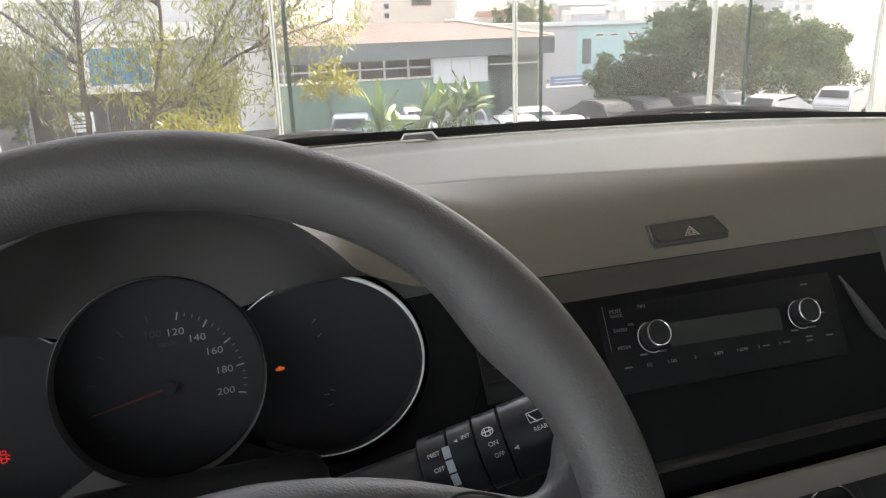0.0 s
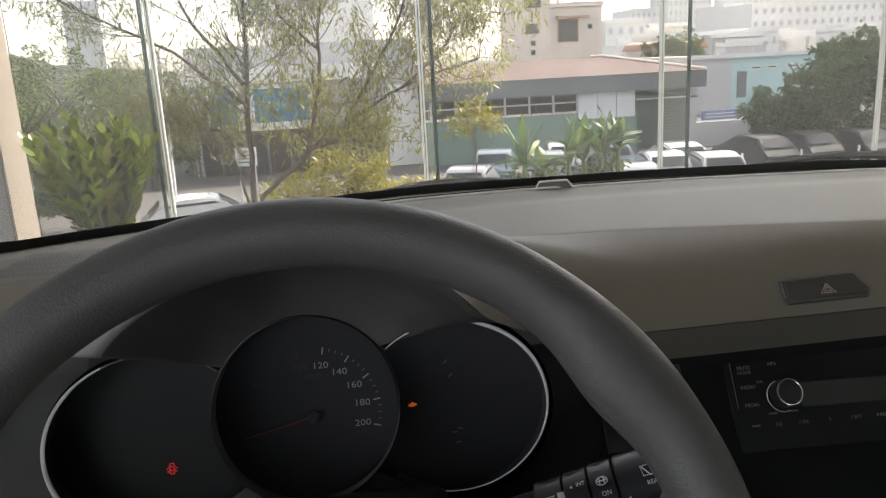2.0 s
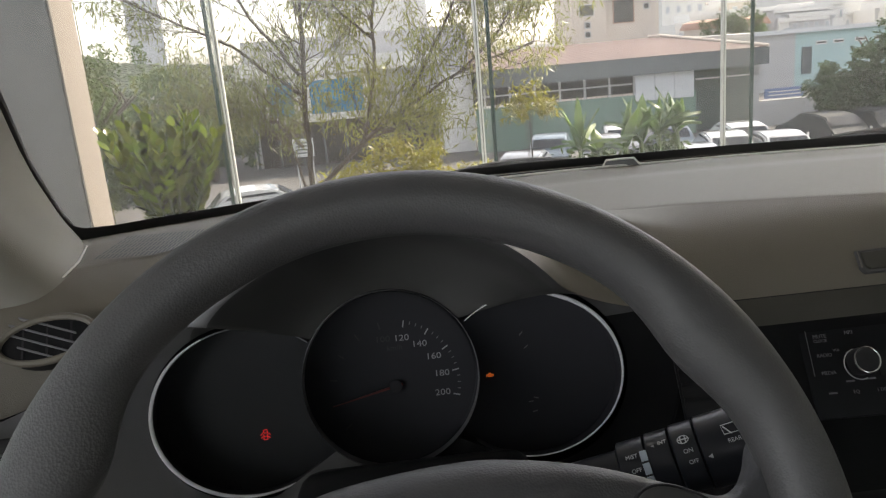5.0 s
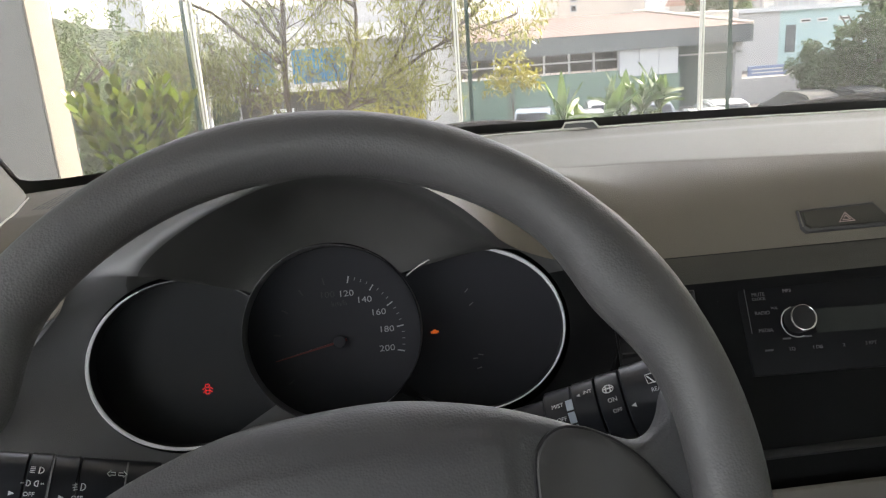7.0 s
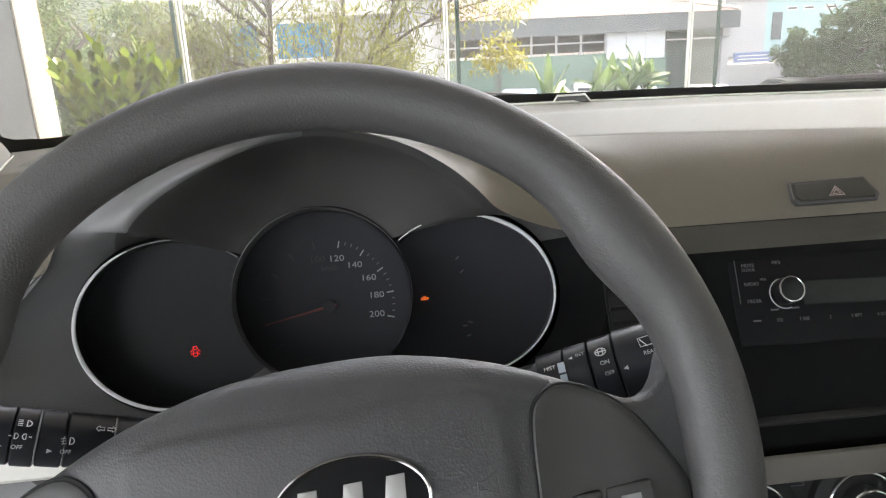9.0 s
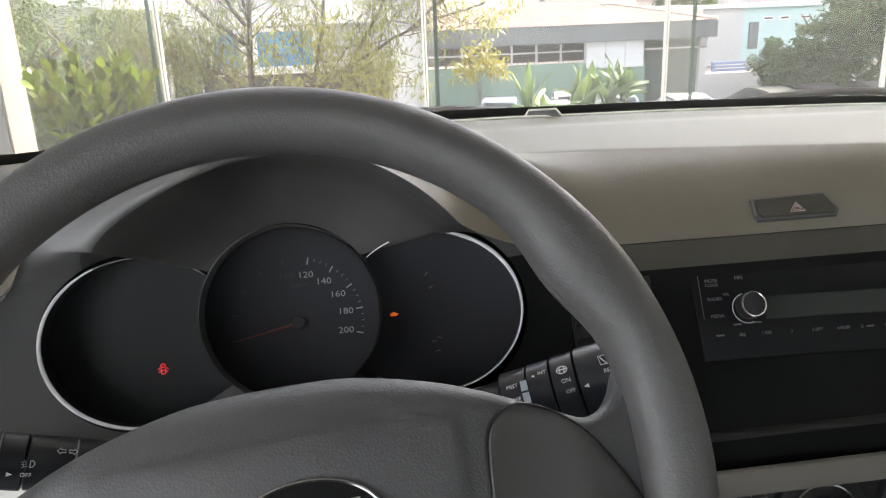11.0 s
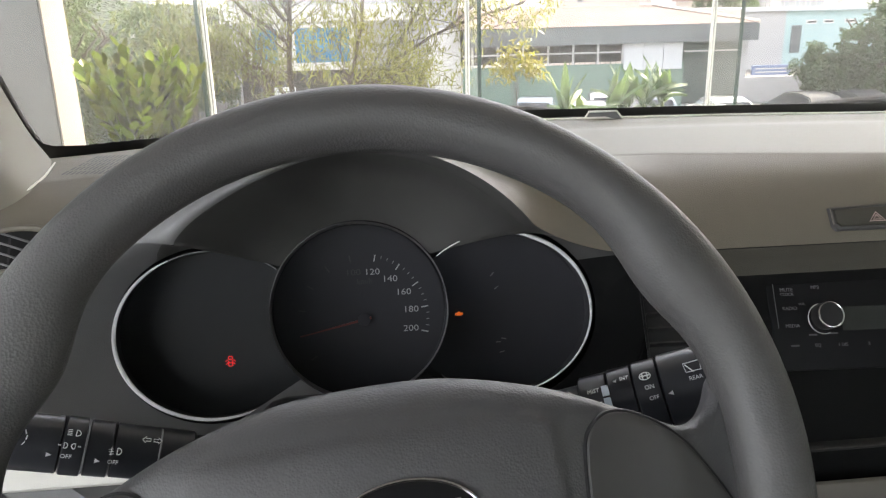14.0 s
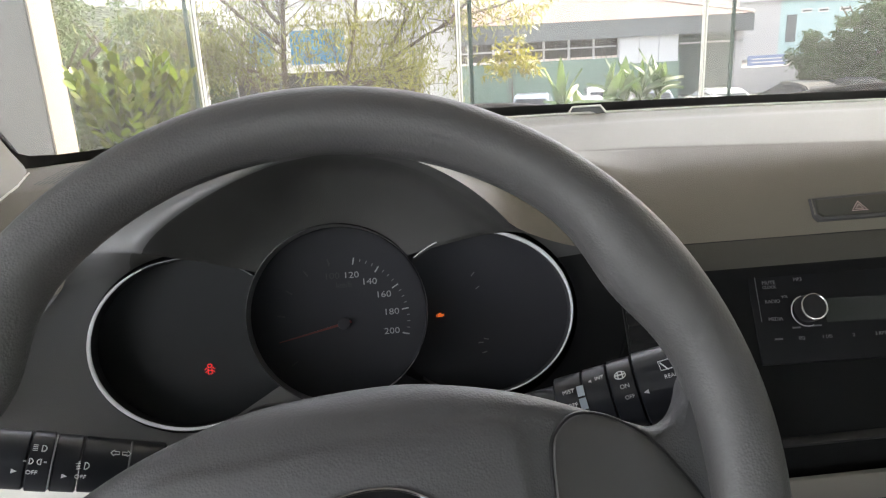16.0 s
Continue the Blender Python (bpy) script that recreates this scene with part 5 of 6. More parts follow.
M_BARK = mat("grey_brown_bark", (0.10, 0.082, 0.065), 0.9, vary=0.25, scale=14, grain=0.6, grain_scale=60, depth=0.01)
M_LEAF = leaf("willowy_leaves", (0.20, 0.21, 0.07), 0.45)
M_LEAF_OLIVE = leaf("olive_leaves", (0.26, 0.26, 0.06), 0.45)
M_LEAF_YEL = leaf("yellow_green_leaves", (0.26, 0.24, 0.03), 0.35)
M_LEAF_DARK = leaf("dark_leaves", (0.062, 0.092, 0.040), 0.30, 0.85, 0.30)
M_LEAF_GREEN = leaf("mid_green_leaves", (0.095, 0.130, 0.05), 0.22, 0.85, 0.25)
M_BANANA = leaf("banana_leaves", (0.15, 0.22, 0.035), 0.25, 0.4, 0.5)
M_ZZ = leaf("glossy_pot_plant_leaves", (0.118, 0.160, 0.016), 0.70, 0.20, 0.3)
M_STEM = mat("green_stem", (0.10, 0.14, 0.04), 0.5, vary=0.15)
M_POT = mat("white_plant_pot", (0.6, 0.6, 0.58), 0.3, vary=0.04)
M_SOIL = mat("potting_soil", (0.04, 0.03, 0.02), 0.95, vary=0.3, scale=40)

v, f = grid(lambda x, y: (x, y, GZ), span(-1500, 1500, 13), span(3.6, 3000, 13))
ground = mesh_part("ground", v, f, M_ASPHALT)
tagged(ground, "dusty grey asphalt yard and street", "ground", kind="structure")


def building(name, label, x0, x1, y0, y1, z1, wall_m, category="building", z0=GZ):
    ob = thing(name, label, category)
    part("wall", box(x0, x1, y0, y1, z0, z1), wall_m, ob)
    return ob


def window_row(ob, xs_list, z0, z1, y, w, frame_m=M_WHITEPAINT, pane_m=M_DARKWIN, bar=0.08):
    for x in xs_list:
        wdw = part("window", box(x - w / 2, x + w / 2, y - 0.06, y - 0.005, z0, z1), frame_m, ob)
        part("pane", box(x - w / 2 + bar, x + w / 2 - bar, y - 0.075, y - 0.062, z0 + bar, z1 - bar), pane_m, wdw)


# workshop opposite: green wall, window band, grey fascia, red sheet roof
shop = thing("workshop", "low workshop with pale green wall, grey fascia and red sheet roof", "building")
part("wall", box(4.9, 16.65, 40.0, 40.25, GZ, -1.92), M_GREENWALL, shop)
# wall green darkened to carry the shade inside the bay
part("bay_back", box(16.65, 20.1, 41.0, 41.2, GZ, -0.6), mat("green_wall_in_shade", (0.055, 0.085, 0.075), 0.7, scale=1.0), shop, "green back of the open bay, darkened for shade")
part("bay_beam", box(16.65, 20.1, 40.0, 40.12, -1.42, -1.34), M_GREYRENDER, shop)
part("bay_post", box(19.7, 20.1, 40.0, 40.3, GZ, -0.6), M_GREYRENDER, shop)
part("fascia", box(4.9, 20.4, 39.55, 39.75, -0.88, 0.02), M_FASCIA, shop, "weathered grey fascia board")
part("back_wall", box(4.9, 17.0, 41.8, 42.0, -1.92, 0.0), M_DARKWIN, shop)
for i in range(7):
    x = 5.4 + i * 1.32
    part("window_post", box(x - 0.05, x + 0.05, 40.0, 40.12, -1.92, -0.88), M_GREYRENDER, shop)
part("window_rail", box(4.9, 13.2, 40.02, 40.1, -1.36, -1.28), M_GREYRENDER, shop)
for i in range(30):
    x = 5.0 + i * 0.275
    part("window_bar", box(x - 0.012, x + 0.012, 40.04, 40.07, -1.92, -0.88), M_FASCIA, shop)
for i in range(3):
    part("metal_sheet", box(13.35 + 1.06 * i, 13.35 + 1.06 * i + 1.03, 39.9, 39.96, -2.25, -0.86), M_METALPANEL, shop, "pale corrugated metal sheet")
RX, RY, RZ = 16.7, 45.2, 0.92             # where the ridge ends in the hip


def shop_roof(u, s):
    """Front slope, cut to a hip at its right end; u along the eave, s up the slope."""
    x0 = 4.7 + (20.35 - 4.7) * u
    x1 = 4.7 + (RX - 4.7) * u
    x = x0 + (x1 - x0) * s
    return (x, 39.5 + (RY - 39.5) * s, 0.02 + (RZ - 0.02) * s - 0.012 * math.cos(x0 * 14))


v, f = grid(shop_roof, span(0, 1, 220), span(0, 1, 4))
mesh_part("roof", v, f, M_ROOF, shop, "faded red corrugated roof")
v, f = grid(lambda q, s: (20.35 + (RX - 20.35) * s, 39.5 + (RY - 39.5) * s + q * 11.4 * (1 - s), 0.02 + (RZ - 0.02) * s), span(0, 1, 8), span(0, 1, 4))
mesh_part("roof_end", v, f, M_ROOF, shop)
v, f = sweep([(20.35, 39.5, 0.06), (RX, RY, RZ + 0.06), (RX - 0.8, RY, RZ + 0.06)], 0.09, 8)
mesh_part("roof_cap", v, f, M_CREAM, shop, "pale metal cap along hip and ridge")

# showroom building with billboards, behind the trees
ad = building("shop_building", "grey and white shop building with blue picture billboards", -7.0, 4.9, 42.0, 55.0, 2.45, M_GREYRENDER)
part("upper_storey", box(-3.2, 3.1, 45.0, 55.0, 2.45, 5.3), M_FARGREY, ad)
part("white_end_wall", box(3.25, 4.95, 41.4, 42.0, GZ, 0.05), M_WHITEPAINT, ad)
part("canopy", box(-7.2, 3.25, 40.6, 42.0, 0.55, 1.35), M_WHITEPAINT, ad, "white canopy band")
part("shop_front", box(-6.6, 3.0, 41.9, 42.0, GZ, -1.9), M_DARKWIN, ad)
for i in range(9):
    x = -6.8 + i * 1.2
    part("shop_post", box(x - 0.05, x + 0.05, 41.7, 41.9, GZ, -1.7), M_FASCIA, ad)
M_BLUE = mat("blue_picture_print", (0.02, 0.17, 0.32), 0.5, vary=0.5, scale=0.9, stain=((0.10, 0.38, 0.52), 1.2))
for x0, x1 in ((-5.7, -4.5), (-3.6, -0.85)):
    b = thing("billboard", "framed billboard with a blue landscape picture", "billboard", group="billboards on the shop")
    part("frame", box(x0 - 0.28, x1 + 0.28, 40.9, 41.1, -1.85, 0.45, bevel=0.03), M_WHITEPAINT, b)
    part("picture", box(x0, x1, 40.86, 40.88, -1.45, 0.25), M_BLUE, b)

notice = thing("notice_board", "small white notice board with grey lettering on two posts", "sign")
part("board", box(-3.55, -2.75, 30.0, 30.05, -2.35, -1.65, bevel=0.01), M_METALPANEL, notice)
for k in range(4):
    part("text_bar", box(-3.45, -2.88 + 0.04 * (k % 2), 29.985, 29.995, -1.83 - 0.13 * k, -1.78 - 0.13 * k), M_FASCIA, notice)
for x in (-3.45, -2.85):
    part("post", box(x - 0.025, x + 0.025, 30.06, 30.11, GZ, -1.7), M_GREYRENDER, notice)

# houses further back
h = building("tower_house", "cream rendered town house with a tiled cap", 15.2, 17.85, 60.0, 66.0, 6.7, M_CREAM)
window_row(h, [16.4], 4.7, 6.1, 60.0, 1.5, M_GREYRENDER)
window_row(h, [16.35], 2.8, 3.7, 60.0, 1.2, M_GREYRENDER)
for z in (1.2, 1.9):
    window_row(h, [16.4], z, z + 0.5, 60.0, 0.5, M_GREYRENDER)
part("eaves", box(14.8, 18.2, 59.5, 66.4, 6.7, 6.95), M_TERRA, h)
part("roof", plate([(14.9, 59.6), (18.1, 59.6), (18.1, 66.3), (14.9, 66.3)], 6.95, 7.6, 0.6), M_TERRA, h)
tank = thing("water_tank", "stainless steel roof water tank on a stand", "water tank")
v, f = sweep([(18.3, 60.6, 6.5), (18.3, 63.0, 6.5)], [0.62, 0.62], 24)
mesh_part("drum", v, f, M_STEEL, tank)
for x in (17.9, 18.7):
    part("leg", box(x - 0.05, x + 0.05, 60.8, 60.9, 5.1, 6.2), M_GREYRENDER, tank)
h = building("flat_roofed_house", "cream flat-roofed house with a railed window", 17.9, 22.2, 60.5, 70.0, 4.8, M_CREAM)
part("parapet", box(17.8, 22.3, 60.3, 60.6, 4.8, 5.12), M_CREAM, h)
window_row(h, [19.4], 2.1, 3.9, 60.5, 1.7, M_TERRA)
part("awning", box(18.4, 21.0, 59.9, 60.45, 3.95, 4.1), M_TERRA, h)
window_row(h, [21.2], 3.0, 3.5, 60.5, 0.5, M_GREYRENDER)
for x in (18.6, 20.0, 22.0):
    part("post", box(x - 0.09, x + 0.09, 60.35, 60.55, 5.12, 5.6), M_CREAM, h)
h = building("cyan_building", "pale cyan warehouse with a low roof", 33.0, 46.0, 60.0, 75.0, 0.22, M_CYAN)
part("side_wall", box(29.58, 33.0, 59.9, 75.0, GZ, 0.48), M_GREYRENDER, h)
window_row(h, [35.2, 36.6, 38.4, 40.0], -0.8, -0.5, 60.0, 0.9, M_FARWHITE)
part("door", box(33.6, 34.4, 59.9, 59.98, -3.0, -0.9), M_FASCIA, h)
part("roof_edge", box(29.4, 46.2, 59.6, 60.0, 0.23, 0.55), M_METALPANEL, h)
sgn = part("shop_sign", box(20.9, 23.1, 40.9, 41.0, -2.83, -2.30), mat("blue_sign", (0.16, 0.21, 0.36), 0.6), None)
tagged(sgn, "long blue shop sign", "sign")
for z in (-2.48, -2.66):
    part("sign_bar", box(21.1, 22.9, 40.87, 40.89, z - 0.025, z + 0.025), M_FARGREY, sgn)
building("yard_wall", "low grey yard wall", 20.2, 33.0, 40.2, 40.4, -2.85, M_GREYRENDER, "wall")


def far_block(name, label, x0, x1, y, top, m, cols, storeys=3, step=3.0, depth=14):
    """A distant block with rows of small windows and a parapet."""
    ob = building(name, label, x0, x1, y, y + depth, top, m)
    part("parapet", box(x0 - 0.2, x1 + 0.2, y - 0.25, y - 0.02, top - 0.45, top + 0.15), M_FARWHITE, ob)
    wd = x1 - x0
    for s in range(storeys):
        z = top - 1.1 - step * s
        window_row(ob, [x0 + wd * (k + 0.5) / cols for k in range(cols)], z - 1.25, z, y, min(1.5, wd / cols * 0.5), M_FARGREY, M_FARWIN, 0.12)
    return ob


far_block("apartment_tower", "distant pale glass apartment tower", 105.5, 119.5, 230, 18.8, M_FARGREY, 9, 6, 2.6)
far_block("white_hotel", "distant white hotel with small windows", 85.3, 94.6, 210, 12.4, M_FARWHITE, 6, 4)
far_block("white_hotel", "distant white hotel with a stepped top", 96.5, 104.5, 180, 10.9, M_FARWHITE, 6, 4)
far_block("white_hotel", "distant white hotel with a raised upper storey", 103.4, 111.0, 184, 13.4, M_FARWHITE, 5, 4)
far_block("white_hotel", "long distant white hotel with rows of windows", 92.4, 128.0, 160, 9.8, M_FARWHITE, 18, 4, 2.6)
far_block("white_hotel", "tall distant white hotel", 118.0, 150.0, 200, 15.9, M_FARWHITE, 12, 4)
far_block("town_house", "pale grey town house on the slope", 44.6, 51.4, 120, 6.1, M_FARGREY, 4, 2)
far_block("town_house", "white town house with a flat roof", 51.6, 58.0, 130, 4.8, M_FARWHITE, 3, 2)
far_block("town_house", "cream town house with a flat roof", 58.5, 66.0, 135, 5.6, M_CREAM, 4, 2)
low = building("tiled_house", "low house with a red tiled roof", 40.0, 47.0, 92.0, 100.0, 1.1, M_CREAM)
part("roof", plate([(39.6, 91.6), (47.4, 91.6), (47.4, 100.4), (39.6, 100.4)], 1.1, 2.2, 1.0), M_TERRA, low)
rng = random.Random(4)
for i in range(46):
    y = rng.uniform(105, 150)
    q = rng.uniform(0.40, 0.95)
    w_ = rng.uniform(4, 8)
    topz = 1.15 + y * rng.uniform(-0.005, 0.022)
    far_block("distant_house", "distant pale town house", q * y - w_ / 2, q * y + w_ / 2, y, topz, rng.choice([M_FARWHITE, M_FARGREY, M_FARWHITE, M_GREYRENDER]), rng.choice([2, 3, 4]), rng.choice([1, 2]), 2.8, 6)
tall = building("tall_block", "distant tower block behind the hill, paled for haze", -125.5, -108.0, 420.0, 423.0, 39.2, M_HAZEBLOCK)
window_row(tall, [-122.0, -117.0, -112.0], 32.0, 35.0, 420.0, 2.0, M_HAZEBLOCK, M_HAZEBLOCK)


# wooded hill on the skyline
def hill(x, s):
    ridge = 300 * interp(x / 300, [-1.2, -0.62, -0.36, -0.31, -0.24, -0.12, 0.0, 0.3], [0.06, 0.055, 0.032, 0.019, 0.009, 0.003, -0.004, -0.012])
    ridge += 1.6 * noise.noise(Vector((x * 0.05, 0, 0))) + 0.9 * noise.noise(Vector((x * 0.3, 3, 0))) + 0.7 * noise.noise(Vector((x * 1.1, 7, 0)))
    return (x, 300 - 60 * (1 - s), GZ + (1.15 + ridge - GZ) * s)


v, f = grid(hill, span(-380, 100, 600), span(0, 1, 6))
hl = mesh_part("backdrop", v, f, M_HILL)
tagged(hl, "dark wooded hill on the skyline", "hill", kind="structure")


# ---------------------------------------------------------------- trees
def leaf_cloud(name, centres, count, size, spread, material, parent, seed, long=3.0, droop=0.5):
    """Many single narrow leaves round the given places."""
    r = np.random.RandomState(seed)
    c = np.array(centres)
    pick = c[r.randint(len(c), size=count)]
    p = pick + r.normal(size=(count, 3)) * spread
    d = r.normal(size=(count, 3)) + np.array([0, 0, -droop * 2])
    d /= np.linalg.norm(d, axis=1)[:, None]
    s = np.cross(d, r.normal(size=(count, 3)))
    s /= np.linalg.norm(s, axis=1)[:, None]
    L = (size * r.uniform(0.6, 1.3, size=count))[:, None]
    W = L / long
    verts = np.stack([p, p + d * L * 0.5 + s * W * 0.5, p + d * L, p + d * L * 0.5 - s * W * 0.5], 1).reshape(-1, 3)
    idx = np.arange(count * 4).reshape(-1, 4)
    me = bpy.data.meshes.new(name)
    me.from_pydata(verts.tolist(), [], idx.tolist())
    me.materials.append(material)
    ob = new(name, me)
    ob.parent = parent
    return ob


def branchy(start, direction, length, radius, depth, r, tips, tubes, bend=0.35, split=3):
    p = Vector(start)
    d = Vector(direction).normalized()
    pts, rad = [p.copy()], [radius]
    n = 5
    for i in range(n):
        d = (d + Vector((r.uniform(-1, 1), r.uniform(-1, 1), r.uniform(-0.6, 0.9))) * bend * 0.45).normalized()
        p = p + d * length / n
        pts.append(p.copy())
        rad.append(radius * (1 - 0.55 * (i + 1) / n))
    tubes.append((pts, rad))
    if depth == 0:
        tips.extend([tuple(q) for q in pts[2:]])
        return
    for k in range(split):
        q = pts[r.randint(2, n)]
        nd = (d + Vector((r.uniform(-1, 1), r.uniform(-1, 1), r.uniform(-0.25, 0.7))) * 0.95).normalized()
        branchy(q, nd, length * r.uniform(0.5, 0.75), radius * 0.5, depth - 1, r, tips, tubes, bend, split)
    if depth <= 1:
        tips.extend([tuple(q) for q in pts[3:]])


def tree(name, label, stems, depth, seed, leaves, size, spread, material, split=3, long=3.0, droop=0.5):
    ob = thing(name, label, "tree")
    r = random.Random(seed)
    tips, tubes = [], []
    for start, direction, length, radius in stems:
        branchy(start, direction, length, radius, depth, r, tips, tubes, split=split)
    verts, faces = [], []
    for pts, rad in tubes:
        v, f = sweep(pts, rad, 6 if rad[0] > 0.02 else 4)
        o = len(verts)
        verts += v
        faces += [tuple(i + o for i in q) for q in f]
    mesh_part("trunk", verts, faces, M_BARK, ob)
    leaf_cloud("crown", tips, leaves, size, spread, material, ob, seed, long, droop)
    return ob


TY = 11.0


def stem_tree(name, label, stems, twigs, seed, leaves, size, spread, material, long=5.0, droop=0.5, twig=0.9):
    """A tree of given stems (x and z, in the plane of the trunk), twigs grown along their upper parts."""
    ob = thing(name, label, "tree")
    r = random.Random(seed)
    tubes, tips = [], []
    for pts, rad in stems:
        p3 = [Vector((x, TY + 0.35 * math.sin(3 * x + z), z)) for x, z in pts]
        fine = []
        for a, b in zip(p3[:-1], p3[1:]):
            for k in range(4):
                q = a.lerp(b, k / 4)
                fine.append(q + Vector((r.uniform(-1, 1), r.uniform(-1, 1), r.uniform(-1, 1))) * 0.02)
        fine.append(p3[-1])
        n = len(fine)
        tubes.append((fine, [rad * (1 - 0.7 * k / n) for k in range(n)]))
        for k in range(twigs):
            i = r.randint(n // 3, n - 1)
            along = (fine[min(i + 1, n - 1)] - fine[i - 1]).normalized()
            d = along * 0.7 + Vector((r.uniform(-1, 1), r.uniform(-0.9, 0.9), r.uniform(-0.5, 0.9)))
            branchy(fine[i], d, twig * r.uniform(0.5, 1.2), rad * 0.22, 1, r, tips, tubes, 0.5, 3)
    verts, faces = [], []
    for pts, rad in tubes:
        v, f = sweep(pts, rad, 6 if rad[0] > 0.02 else 4)
        o = len(verts)
        verts += v
        faces += [tuple(i + o for i in q) for q in f]
    mesh_part("trunk", verts, faces, M_BARK, ob)
    leaf_cloud("crown", tips, leaves, size, spread, material, ob, seed, long, droop)
    return ob


stem_tree("street_tree", "airy tree with grey stems and narrow drooping green leaves",
          [([(-1.2, GZ), (-1.1, -0.56), (-1.02, 0.61), (-0.97, 1.38), (-0.9, 2.6), (-0.8, 3.6)], 0.050), ([(-1.16, 0.0), (-1.43, 0.36), (-1.81, 0.47), (-2.2, 0.62)], 0.03),
           ([(-1.03, 1.0), (-1.63, 1.82), (-2.0, 2.6), (-2.2, 3.4)], 0.030), ([(-1.08, 0.77), (-1.99, 1.46), (-2.76, 1.9), (-3.6, 2.4)], 0.030), ([(-1.12, -1.0), (-1.35, -0.01), (-1.7, 0.35)], 0.026)],
          40, 11, 12500, 0.115, 0.09, M_LEAF, 6.0, 0.7, 1.0)
stem_tree("street_tree", "leafy yellow-green tree with narrow drooping leaves",
          [([(-1.0, GZ), (-0.97, -0.6), (-0.26, 0.06), (0.26, 0.38), (1.11, 0.87), (2.3, 1.2)], 0.045), ([(-0.3, 0.0), (-0.05, 0.92), (0.0, 1.69), (0.14, 2.6), (0.2, 3.4)], 0.032),
           ([(0.26, 0.38), (0.82, 1.25), (1.19, 1.95), (1.5, 2.8)], 0.026), ([(1.11, 0.87), (1.8, 1.4), (2.24, 2.1)], 0.024), ([(0.0, 1.4), (-0.5, 1.9), (-0.6, 2.6)], 0.022)],
          40, 23, 33000, 0.120, 0.10, M_LEAF_OLIVE, 6.0, 0.7, 1.0)


def clump_tree(name, label, clumps, leaves, size, material, seed, stems=(), long=2.2):
    """A dense tree: leaves on the skins of many lumps, so that the outline is uneven and shows gaps."""
    ob = thing(name, label, "tree")
    r = np.random.RandomState(seed)
    pts = []
    for x, y, z, rx, rz in clumps:
        for k in range(26):
            d = r.normal(size=3)
            d /= np.linalg.norm(d)
            q = np.array([x, y, z]) + d * np.array([rx, rx * 0.8, rz]) * r.uniform(0.55, 1.0)
            rr = rx * r.uniform(0.12, 0.3)
            for i in range(12):
                e = r.normal(size=3)
                e /= np.linalg.norm(e)
                pts.append(q + e * rr)
    tubes = []
    rnd = random.Random(seed)
    for x, y, z0, z1, rad in stems:
        tubes.append(([Vector((x, y, z0)), Vector((x + 0.1, y, (z0 + z1) / 2)), Vector((x, y, z1))], [rad, rad * 0.8, rad * 0.5]))
        for k in range(6):
            a = rnd.uniform(0, 6.28)
            tubes.append(([Vector((x, y, z0 + (z1 - z0) * 0.7)), Vector((x + math.cos(a) * rad * 6, y + math.sin(a) * rad * 6, z1 + rad * 3)), Vector((x + math.cos(a) * rad * 11, y + math.sin(a) * rad * 11, z1 + rad * 7))], [rad * 0.4, rad * 0.3, rad * 0.1]))
    verts, faces = [], []
    for p, rad in tubes:
        v, f = sweep(p, rad, 7)
        o = len(verts)
        verts += v
        faces += [tuple(i + o for i in q) for q in f]
    if verts:
        mesh_part("trunk", verts, faces, M_BARK, ob)
    leaf_cloud("crown", pts, leaves, size, size * 0.5, material, ob, seed, long, 0.2)
    return ob


clump_tree("yellow_shrub", "bushy yellow-green shrub below the tree",
           [(-0.5, TY + 0.6, -0.9, 0.6, 0.5), (0.15, TY + 0.7, -0.55, 0.6, 0.6), (0.75, TY + 0.8, -0.7, 0.55, 0.55), (1.3, TY + 0.9, -0.95, 0.5, 0.45), (0.3, TY + 0.6, -1.4, 1.0, 0.8), (-0.8, TY + 0.8, -1.4, 0.7, 0.6)],
           9000, 0.13, M_LEAF_YEL, 5, [(0.2, TY + 0.7, GZ, -1.2, 0.05)], 4.0)
clump_tree("yellow_sprig", "small yellow-leaved treetop before the workshop", [(2.15, TY, 0.45, 0.26, 0.2), (1.95, TY, 0.25, 0.2, 0.15), (2.4, TY, 0.3, 0.18, 0.12)], 700, 0.11, M_LEAF_YEL, 6, [(2.1, TY, GZ, 0.2, 0.010)], 4.0)
clump_tree("big_tree", "large dark round-crowned tree at the yard",
           [(22.4, 33, -1.2, 2.1, 1.5), (24.3, 34, -0.4, 2.3, 1.4), (26.8, 34, -0.2, 2.6, 1.5), (21.3, 33, -2.5, 1.8, 1.0), (24.2, 33, -2.4, 3.0, 1.4), (20.6, 33, -1.7, 1.5, 1.1), (25.3, 34, 0.3, 2.0, 1.0)],
           62000, 0.20, M_LEAF_DARK, 8, [(23.5, 34, GZ, -1.8, 0.28)])
clump_tree("big_tree", "tall loose-crowned tree at the yard",
           [(28.0, 34, -0.1, 2.2, 1.7), (30.5, 34, -0.6, 2.4, 1.5), (33.0, 35, -0.9, 2.2, 1.3), (29.5, 33, -2.2, 3.0, 1.3), (35.5, 36, -1.9, 1.9, 1.2), (34.6, 35, -2.6, 2.4, 1.2), (36.4, 36, -1.2, 1.5, 0.9)],
           52000, 0.20, M_LEAF_GREEN, 9, [(29.0, 34, GZ, -1.6, 0.26), (33.5, 35, GZ, -1.9, 0.2)])
